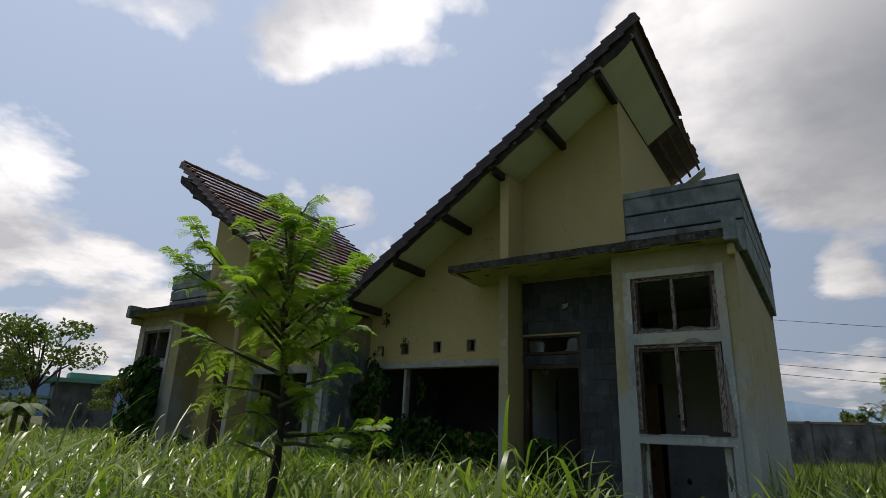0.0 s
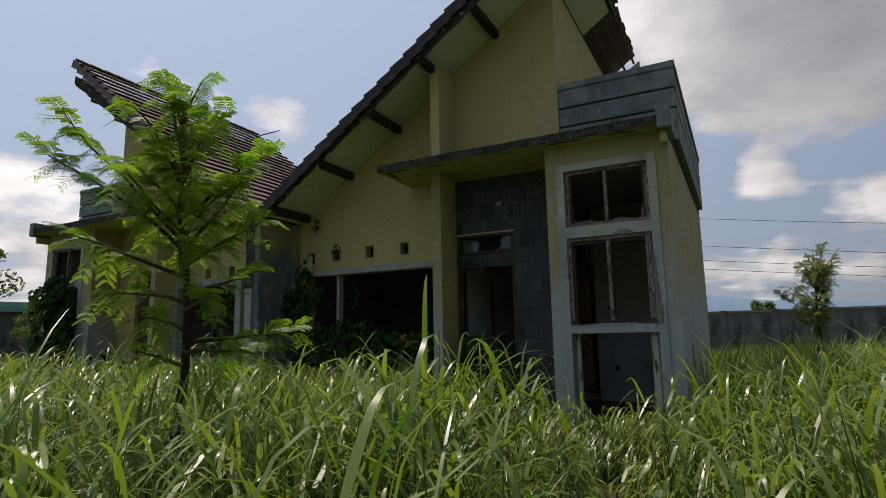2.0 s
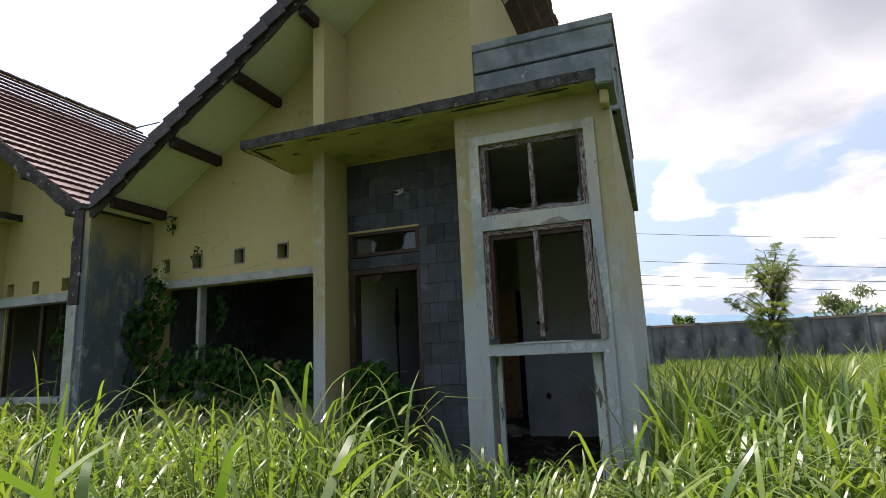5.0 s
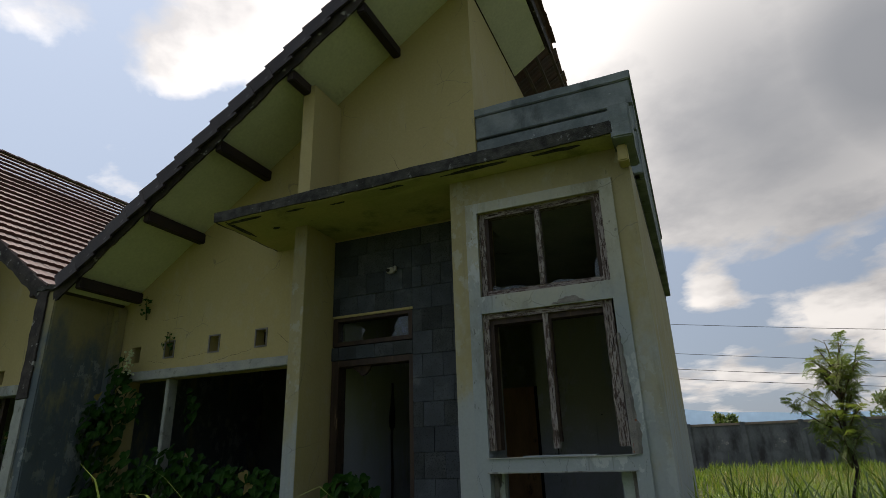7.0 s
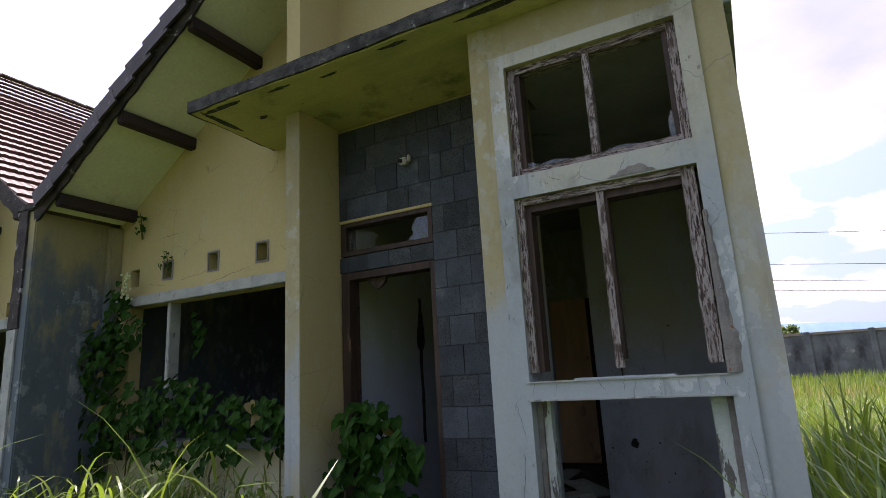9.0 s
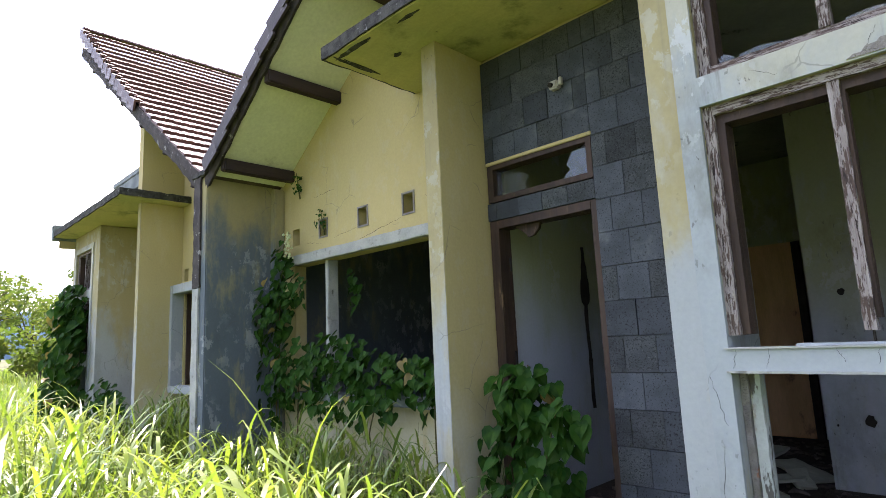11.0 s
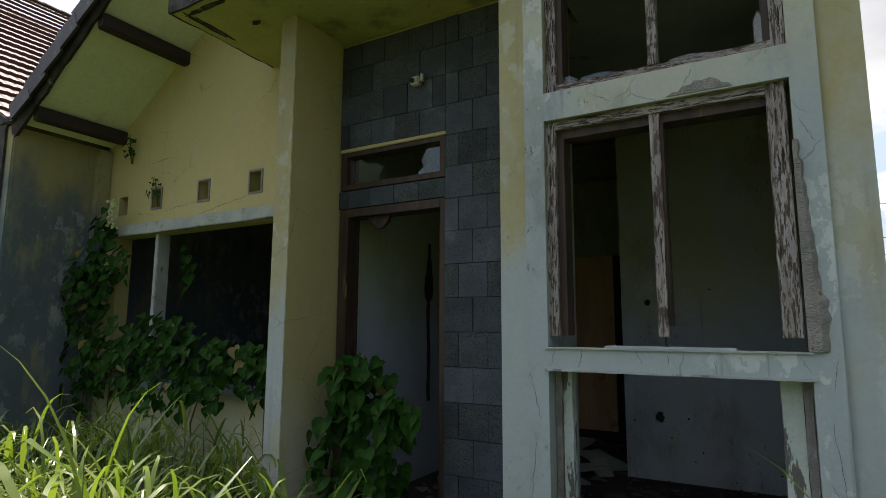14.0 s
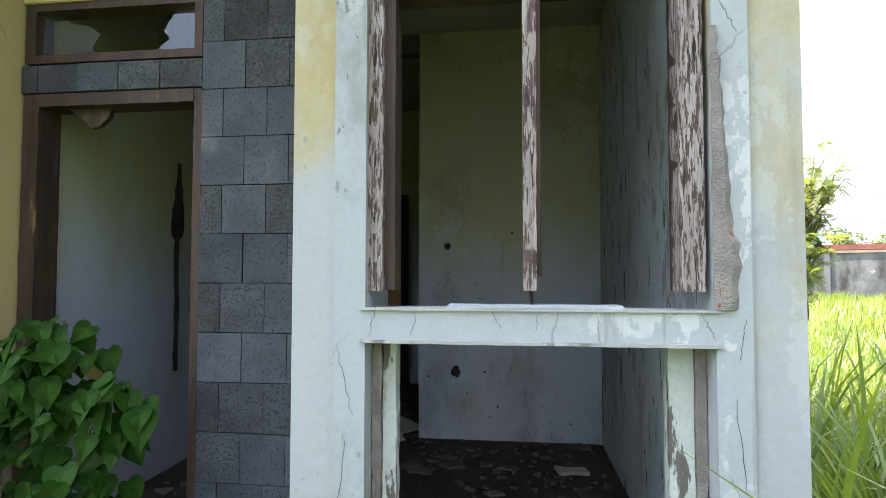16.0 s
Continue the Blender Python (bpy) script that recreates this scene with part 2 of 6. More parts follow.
        lk.new(mask, mm.inputs[1])
        m2 = nd.new("ShaderNodeMath")
        m2.operation = "MULTIPLY"
        m2.inputs[1].default_value = 0.4
        lk.new(mm.outputs[0], m2.inputs[0])
        col = blend(nd, lk, m2.outputs[0], col, (0.12, 0.12, 0.11))
    g = noise_of(nd, lk, co, 45.0, (1, 1, 1), 5.0)
    gv = nd.new("ShaderNodeMath")
    gv.operation = "MULTIPLY_ADD"
    gv.inputs[1].default_value, gv.inputs[2].default_value = 0.22, 0.89
    lk.new(g, gv.inputs[0])
    hsv = nd.new("ShaderNodeHueSaturation")
    lk.new(col, hsv.inputs["Color"])
    lk.new(gv.outputs[0], hsv.inputs["Value"])
    lk.new(hsv.outputs[0], b.inputs["Base Color"])
    b.inputs["Roughness"].default_value = 0.85
    b.inputs["Specular IOR Level"].default_value = 0.2
    bp = nd.new("ShaderNodeBump")
    bp.inputs["Strength"].default_value, bp.inputs["Distance"].default_value = 0.25, 0.006
    lk.new(noise_of(nd, lk, co, 14.0, (1, 1, 1), 8.0), bp.inputs["Height"])
    lk.new(bp.outputs[0], b.inputs["Normal"])
    return m


YELLOW, PALE = (0.490, 0.412, 0.188), (0.355, 0.385, 0.376)
M_YELLOW = two_tone_plaster("yellow_plaster", YELLOW, (0.55, 0.52, 0.36), 0.9, 1.2, (0.50, 0.43, 0.22), True, 0.68, wear=0.16)
M_BOX = two_tone_plaster("faded_yellow_and_blue_plaster", (0.370, 0.325, 0.170), PALE, 1.85, 2.4, (0.385, 0.365, 0.265), True, 0.60, wear=0.55)
M_FRAME = two_tone_plaster("pale_blue_white_render", (0.450, 0.445, 0.350), (0.340, 0.378, 0.376), 2.55, 1.8, (0.361, 0.396, 0.387), True, 0.55, wear=1.5)
M_PIER = two_tone_plaster("mildewed_party_wall_plaster", (0.31, 0.27, 0.13), (0.110, 0.138, 0.152), 2.80, 2.4, (0.24, 0.235, 0.15), True, 0.62, wear=0.6)
M_INNER = two_tone_plaster("interior_greenish_plaster", (0.395, 0.415, 0.250), (0.450, 0.485, 0.525), 1.7, 1.0, (0.400, 0.425, 0.350), False, 0.66, wear=1.0)
M_PEEL = surface("peeling_pale_blue_wall_paint", (0.50, 0.54, 0.56), (0.40, 0.44, 0.45), 0.85, 1.6, 50, [((0.33, 0.36, 0.27), 1.1, 0.52, 0.70, (1, 1, 0.6)), ((0.10, 0.11, 0.11), 11.0, 0.60, 0.625, (1, 1, 0.28)), ((0.30, 0.32, 0.32), 5.0, 0.56, 0.60, (1, 1, 0.4))], 0.3)
M_JAMB = surface("pale_jamb_with_rot_streaks", (0.42, 0.47, 0.42), (0.50, 0.53, 0.50), 0.85, 4.0, 60, [((0.12, 0.115, 0.10), 16.0, 0.56, 0.60, (1, 1, 0.22)), ((0.30, 0.26, 0.20), 5.0, 0.58, 0.66, (1, 1, 0.4))], 0.4)
M_STONE_ROUGH = surface("pitted_andesite_tile", (0.085, 0.096, 0.100), (0.060, 0.068, 0.072), 0.85, 9.0, 170, [((0.032, 0.036, 0.038), 95.0, 0.535, 0.58, (1, 1, 1)), ((0.17, 0.18, 0.175), 150.0, 0.62, 0.68, (1, 1, 1))], 0.9, per_object=0.5, bump_size=0.012)
M_BRICK = surface("broken_red_brick", (0.34, 0.13, 0.075), (0.24, 0.10, 0.06), 0.95, 14.0, 90, [((0.42, 0.36, 0.30), 20.0, 0.62, 0.70, (1, 1, 1))], 0.8)
# dim plaster: the rooms' darkness is put into its base colour
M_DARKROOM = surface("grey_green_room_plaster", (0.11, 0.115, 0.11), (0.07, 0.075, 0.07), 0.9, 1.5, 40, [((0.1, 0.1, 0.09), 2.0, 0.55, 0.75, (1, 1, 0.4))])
M_SOFFIT = surface("pale_green_soffit_board", (0.660, 0.675, 0.500), (0.600, 0.625, 0.455), 0.8, 1.2, 30, [((0.346, 0.336, 0.210), 2.5, 0.6, 0.8, (1, 1, 1))], 0.08)
M_CANOPY = surface("stained_yellow_concrete", (0.490, 0.440, 0.180), (0.400, 0.385, 0.155), 0.85, 1.4, 40, [((0.170, 0.187, 0.068), 2.2, 0.52, 0.72, (1, 1, 1)), ((0.085, 0.076, 0.051), 5.0, 0.66, 0.76, (1, 1, 1))], 0.2)
M_MOSS = surface("black_mossy_concrete_edge", (0.077, 0.077, 0.066), (0.025, 0.025, 0.021), 0.95, 9.0, 70, [((0.210, 0.217, 0.196), 16.0, 0.60, 0.68, (1, 1, 1))], 0.7, bump_size=0.02)
M_PARAPET = surface("grey_blue_weathered_concrete", (0.25, 0.285, 0.28), (0.14, 0.17, 0.172), 0.9, 3.0, 50, [((0.08, 0.09, 0.09), 3.5, 0.54, 0.72, (1, 1, 0.35)), ((0.50, 0.53, 0.50), 7.0, 0.64, 0.74, (1, 1, 1))], 0.3)
M_BEAM = surface("dark_brown_painted_timber", (0.027, 0.019, 0.017), (0.042, 0.027, 0.023), 0.7, 5.0, 40, [], 0.2, (1, 0.2, 1))
M_FASCIA = surface("rotten_grey_fascia_board", (0.065, 0.055, 0.048), (0.03, 0.026, 0.024), 0.9, 6.0, 60, [((0.33, 0.33, 0.30), 9.0, 0.60, 0.66, (0.7, 1, 1.2))], 0.5, bump_size=0.02)
M_TILE = surface("brown_concrete_roof_tile", (0.125, 0.068, 0.055), (0.075, 0.048, 0.042), 0.5, 2.0, 40, [((0.24, 0.20, 0.18), 6.0, 0.58, 0.75, (1, 1, 1)), ((0.04, 0.04, 0.035), 3.0, 0.60, 0.75, (1, 1, 1))], 0.3, per_object=0.35, island=0.25)
M_VERGE = surface("dark_verge_tile", (0.062, 0.046, 0.042), (0.038, 0.031, 0.03), 0.6, 3.0, 40, [((0.14, 0.13, 0.12), 9.0, 0.62, 0.72, (1, 1, 1))], 0.3, per_object=0.4)
M_BATTEN = surface("roof_batten_timber", (0.10, 0.075, 0.05), (0.06, 0.045, 0.03), 0.9, 4.0, 40)
M_STONE = surface("dark_andesite_tile", (0.066, 0.077, 0.088), (0.047, 0.056, 0.064), 0.75, 6.0, 130, [((0.020, 0.023, 0.026), 80.0, 0.56, 0.61, (1, 1, 1)), ((0.14, 0.155, 0.155), 130.0, 0.64, 0.70, (1, 1, 1)), ((0.110, 0.125, 0.128), 3.0, 0.56, 0.75, (1, 1, 1)), ((0.043, 0.051, 0.051), 2.0, 0.58, 0.78, (1, 1, 0.5))], 0.5, per_object=0.6)
M_GROUT = surface("dark_grout", (0.085, 0.095, 0.10), (0.06, 0.065, 0.07), 0.95, 8.0, 60)
M_WOOD_OLD = surface("peeling_white_paint_on_wood", (0.36, 0.325, 0.30), (0.26, 0.225, 0.205), 0.85, 7.0, 40, [((0.085, 0.058, 0.047), 68.0, 0.49, 0.54, (1.4, 1.4, 0.20)), ((0.20, 0.165, 0.15), 90.0, 0.52, 0.64, (1.6, 1.6, 0.10)), ((0.030, 0.022, 0.018), 55.0, 0.575, 0.61, (1.6, 1.6, 0.14)), ((0.057, 0.041, 0.033), 9.0, 0.58, 0.66, (1, 1, 0.6))], 0.7, (3, 3, 0.25), bump_size=0.012)
M_WOOD_RAIL = surface("peeling_white_paint_on_rail", (0.36, 0.325, 0.30), (0.26, 0.225, 0.205), 0.85, 7.0, 40, [((0.085, 0.058, 0.047), 68.0, 0.49, 0.54, (0.20, 1.4, 1.4)), ((0.20, 0.165, 0.15), 90.0, 0.52, 0.64, (0.10, 1.6, 1.6)), ((0.030, 0.022, 0.018), 55.0, 0.575, 0.61, (0.14, 1.6, 1.6)), ((0.057, 0.041, 0.033), 9.0, 0.58, 0.66, (1, 1, 0.6))], 0.7, (0.25, 3, 3), bump_size=0.012)
M_WOOD_BROWN = surface("brown_door_frame_wood", (0.065, 0.04, 0.027), (0.04, 0.026, 0.019), 0.6, 6.0, 50, [((0.19, 0.13, 0.075), 9.0, 0.60, 0.72, (2, 2, 0.3))], 0.3, (3, 3, 0.3))
M_PLY = surface("bare_orange_plywood", (0.72, 0.45, 0.23), (0.60, 0.36, 0.18), 0.7, 3.0, 40, [((0.20, 0.11, 0.06), 4.0, 0.58, 0.7, (1, 1, 0.5))], 0.1, (2, 2, 0.4))
M_DARK = surface("dark_rot_stain", (0.02, 0.017, 0.015), (0.035, 0.03, 0.025), 0.95, 6.0, 60)
M_CEMENT = surface("bare_sandy_cement", (0.30, 0.28, 0.25), (0.22, 0.205, 0.185), 0.95, 9.0, 120, [((0.36, 0.17, 0.10), 7.0, 0.63, 0.70, (1, 1, 1))], 0.8, bump_size=0.02)
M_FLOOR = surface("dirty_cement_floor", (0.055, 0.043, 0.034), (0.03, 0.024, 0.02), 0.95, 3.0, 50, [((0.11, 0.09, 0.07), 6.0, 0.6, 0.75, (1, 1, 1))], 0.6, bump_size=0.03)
M_CEIL = surface("stained_ceiling_board", (0.42, 0.43, 0.34), (0.32, 0.33, 0.26), 0.9, 1.6, 30, [((0.08, 0.08, 0.06), 2.4, 0.6, 0.7, (1, 1, 1))])
M_SOIL = surface("soil_and_straw", (0.035, 0.036, 0.016), (0.060, 0.050, 0.026), 0.95, 0.5, 14, [((0.085, 0.12, 0.03), 0.12, 0.45, 0.65, (1, 1, 1))], 0.5, bump_size=0.05)
M_WALLGREY = surface("weathered_compound_wall", (0.17, 0.18, 0.18), (0.10, 0.11, 0.11), 0.95, 0.8, 12, [((0.045, 0.045, 0.045), 0.9, 0.50, 0.72, (1, 1, 0.35)), ((0.4, 0.38, 0.33), 1.3, 0.62, 0.72, (1, 1, 1))])
M_COPING = surface("rusty_coping", (0.30, 0.24, 0.18), (0.20, 0.17, 0.14), 0.9, 1.2, 20)
M_BARK = surface("dark_sapling_bark", (0.055, 0.04, 0.03), (0.035, 0.028, 0.022), 0.9, 9.0, 60, [], 0.5, (1, 1, 0.3))
M_STEM = surface("green_brown_stem", (0.09, 0.11, 0.03), (0.10, 0.07, 0.03), 0.8, 8.0, 50)
M_GRASS = leaf_mat("grass_blade", (0.046, 0.102, 0.014), (0.185, 0.255, 0.050), 0.38, 0.36, gloss=0.65)
# darker copy of the grass: shade between blades put into its colour
M_GRASS_SHADE = leaf_mat("shaded_undergrowth_blade", (0.020, 0.045, 0.008), (0.060, 0.100, 0.018), 0.16, 0.4, gloss=0.4)
M_STRAW = leaf_mat("dry_grass_blade", (0.36, 0.30, 0.14), (0.22, 0.22, 0.08), 0.3, 0.6)
M_VINE = leaf_mat("vine_leaf", (0.005, 0.030, 0.004), (0.019, 0.070, 0.008), 0.16, 0.50, per_object=True, gloss=0.07, yellowing=0.06)
M_PINNATE = leaf_mat("pinnate_leaflet", (0.095, 0.195, 0.018), (0.18, 0.29, 0.035), 0.50, 0.5)
M_PINNATE_DULL = leaf_mat("dull_pinnate_leaflet", (0.085, 0.135, 0.040), (0.15, 0.20, 0.07), 0.42, 0.55)
M_FARLEAF = leaf_mat("far_tree_leaf", (0.05, 0.09, 0.022), (0.085, 0.125, 0.035), 0.3, 0.6)
M_GREENHOUSE = surface("teal_painted_wall", (0.16, 0.34, 0.27), (0.12, 0.28, 0.22), 0.8, 0.5, 8)
M_REDROOF = surface("red_tile_roof", (0.30, 0.11, 0.08), (0.22, 0.09, 0.07), 0.8, 0.6, 6)
M_WHITEWALL = surface("white_far_wall", (0.62, 0.62, 0.58), (0.5, 0.5, 0.47), 0.9, 0.5, 6)
M_POLE = surface("grey_pole", (0.10, 0.10, 0.10), (0.07, 0.07, 0.07), 0.8, 2.0, 30)
M_CABLE = surface("black_cable", (0.03, 0.03, 0.03), (0.02, 0.02, 0.02), 0.6, 2.0, 30, bump=0)
# distance haze is put into the hills' blue colour
M_HILL = surface("hazy_blue_hill", (0.20, 0.30, 0.42), (0.17, 0.27, 0.38), 1.0, 0.004, 0.05, bump=0)
M_CLUTTER = surface("broken_plaster_rubble", (0.12, 0.10, 0.085), (0.06, 0.048, 0.04), 0.95, 8.0, 60, island=0.6)
M_WHITEFIX = surface("yellowed_white_plastic", (0.55, 0.53, 0.47), (0.42, 0.40, 0.34), 0.5, 12.0, 60)
M_YLEAF = leaf_mat("yellowing_leaf", (0.22, 0.18, 0.025), (0.16, 0.12, 0.03), 0.3, 0.5)
M_LEDGE = surface("weathered_pale_concrete", (0.396, 0.405, 0.360), (0.306, 0.324, 0.297), 0.9, 4.0, 60, [((0.180, 0.180, 0.153), 6.0, 0.55, 0.68, (1, 1, 1)), ((0.090, 0.090, 0.072), 9.0, 0.62, 0.72, (1, 1, 0.5))], 0.4)
M_FLOWER = leaf_mat("white_flower", (0.7, 0.72, 0.6), (0.6, 0.65, 0.5), 0.3, 0.6)

m_glass, _n, _l, _b = node_mat("dusty_window_glass")
_b.inputs["Base Color"].default_value = (0.75, 0.82, 0.84, 1)
_b.inputs["Transmission Weight"].default_value = 0.96
_b.inputs["Roughness"].default_value = 0.06
_b.inputs["IOR"].default_value = 1.45

# ---- mesh helpers ----


def part(name, bm, material, parent=None, label=""):
    me = bpy.data.meshes.new(name)
    bm.to_mesh(me)
    bm.free()
    me.materials.append(material)
    ob = new(name, me)
    ob.parent = parent
    if label:
        tagged(ob, label)
    return ob


def raw(name, verts, faces, material, parent=None, label="", smooth=False):
    me = bpy.data.meshes.new(name)
    me.from_pydata(verts, [], faces)
    me.materials.append(material)
    if smooth:
        me.polygons.foreach_set("use_smooth", [True] * len(me.polygons))
    me.update()
    ob = new(name, me)
    ob.parent = parent
    if label:
        tagged(ob, label)
    return ob


def add_box(bm, x0, x1, y0, y1, z0, z1):
    m = Matrix.LocRotScale(((x0 + x1) / 2, (y0 + y1) / 2, (z0 + z1) / 2), None, (abs(x1 - x0), abs(y1 - y0), abs(z1 - z0)))
    return bmesh.ops.create_cube(bm, size=1, matrix=m)["verts"]


def boxed(name, dims, material, parent=None, label="", bevel=0.0, jitter=0.0, cuts=0):
    bm = bmesh.new()
    add_box(bm, *dims)
    if bevel:
        bmesh.ops.bevel(bm, geom=bm.edges[:], offset=bevel, segments=2, affect="EDGES")
    if cuts:
        long_edges = [e for e in bm.edges if e.calc_length() > 0.25]
        bmesh.ops.subdivide_edges(bm, edges=long_edges, cuts=cuts, use_grid_fill=True)
    if jitter:
        for v in bm.verts:
            p = v.co * 9
            v.co += Vector((noise.noise(p), noise.noise(p + Vector((7, 1, 3))), noise.noise(p + Vector((2, 9, 5))))) * jitter
    return part(name, bm, material, parent, label)


def prism(name, outline, axis, a, b, material, parent=None, label=""):
    """An outline of (u, z) points pushed from a to b along axis 'x' or 'y'."""
    bm = bmesh.new()
    put = (lambda u, z, d: (d, u, z)) if axis == "x" else (lambda u, z, d: (u, d, z))
    lo = [bm.verts.new(put(u, z, a)) for u, z in outline]
    hi = [bm.verts.new(put(u, z, b)) for u, z in outline]
    bm.faces.new(lo)
    bm.faces.new(hi[::-1])
    n = len(outline)
    for i in range(n):
        bm.faces.new((lo[i], lo[(i + 1) % n], hi[(i + 1) % n], hi[i]))
    bmesh.ops.recalc_face_normals(bm, faces=bm.faces[:])
    return part(name, bm, material, parent, label)


def holed(name, u0, u1, z0, z1, d0, d1, holes, material, axis="y", parent=None, label=""):
    """A wall slab with rectangular openings (u0, u1, z0, z1) right through it; its plane faces along axis."""
    us = sorted({u0, u1, *[h[0] for h in holes], *[h[1] for h in holes]})
    zs = sorted({z0, z1, *[h[2] for h in holes], *[h[3] for h in holes]})
    us, zs = [u for u in us if u0 <= u <= u1], [z for z in zs if z0 <= z <= z1]

    def solid(i, j):
        if not (0 <= i < len(us) - 1 and 0 <= j < len(zs) - 1):
            return False
        cu, cz = (us[i] + us[i + 1]) / 2, (zs[j] + zs[j + 1]) / 2
        return not any(h[0] < cu < h[1] and h[2] < cz < h[3] for h in holes)

    bm = bmesh.new()
    seen = {}

    def v(u, d, z):
        key = (u, d, z)
        if key not in seen:
            seen[key] = bm.verts.new((u, d, z) if axis == "y" else (d, u, z))
        return seen[key]

    for i in range(len(us) - 1):
        for j in range(len(zs) - 1):
            if not solid(i, j):
                continue
            a, b, c, d = us[i], us[i + 1], zs[j], zs[j + 1]
            bm.faces.new((v(a, d0, c), v(b, d0, c), v(b, d0, d), v(a, d0, d)))
            bm.faces.new((v(a, d1, d), v(b, d1, d), v(b, d1, c), v(a, d1, c)))
            if not solid(i - 1, j):
                bm.faces.new((v(a, d0, c), v(a, d0, d), v(a, d1, d), v(a, d1, c)))
            if not solid(i + 1, j):
                bm.faces.new((v(b, d0, d), v(b, d0, c), v(b, d1, c), v(b, d1, d)))
            if not solid(i, j - 1):
                bm.faces.new((v(b, d0, c), v(a, d0, c), v(a, d1, c), v(b, d1, c)))
            if not solid(i, j + 1):
                bm.faces.new((v(a, d0, d), v(b, d0, d), v(b, d1, d), v(a, d1, d)))
    bmesh.ops.recalc_face_normals(bm, faces=bm.faces[:])
    return part(name, bm, material, parent, label)


def structure(ob, label, category="wall"):
    return tagged(ob, label, category, kind="structure")


def thing(name, place, label, category, group="", kind=""):
    ob = new(name)
    ob.matrix_world = Matrix.Translation(place)
    ob.empty_display_size = 0.2
    return tagged(ob, label, category, group, kind)


def tube(bm, pts, radii, sides=6):
    rings = []
    for i, p in enumerate(pts):
        d = (Vector(pts[min(i + 1, len(pts) - 1)]) - Vector(pts[max(i - 1, 0)])).normalized()
        a = d.cross(Vector((0.3, 0.9, 0.2))).normalized()
        b = d.cross(a)
        r = radii[i]
        rings.append([bm.verts.new(Vector(p) + a * r * math.cos(2 * math.pi * k / sides) + b * r * math.sin(2 * math.pi * k / sides)) for k in range(sides)])
    for r0, r1 in zip(rings, rings[1:]):
        for k in range(sides):
            bm.faces.new((r0[k], r0[(k + 1) % sides], r1[(k + 1) % sides], r1[k]))
    bm.faces.new(rings[0][::-1])
    bm.faces.new(rings[-1])

# ---- ground ----


def ground_z(x, y):
    return 0.05 * noise.noise(Vector((x * 0.35, y * 0.35, 0.3)))


def build_ground():
    ring = [-1500, -600, -250, -110, -60, -40] + [-30 + 1.0 * i for i in range(0, 61)] + [40, 60, 110, 250, 600, 1500]
    verts = [(x, y, ground_z(x, y) if abs(x) < 40 and abs(y) < 40 else 0.0) for y in ring for x in ring]
    n = len(ring)
    faces = [(j * n + i, j * n + i + 1, (j + 1) * n + i + 1, (j + 1) * n + i) for j in range(n - 1) for i in range(n - 1)]
    ob = raw("ground", verts, faces, M_SOIL, smooth=True)
    tagged(ob, "overgrown earth with straw under tall green grass", "ground", kind="structure")


build_ground()

# ---- the pair of houses ----
AXIS = -7.2            # the party wall's middle
YB, YF = 8.23, 7.48    # main wall's face, bay's face
BACK = 13.2
FLOOR = 0.2


def soffit(x):
    return 3.55 + 0.685 * (x + 6.7)


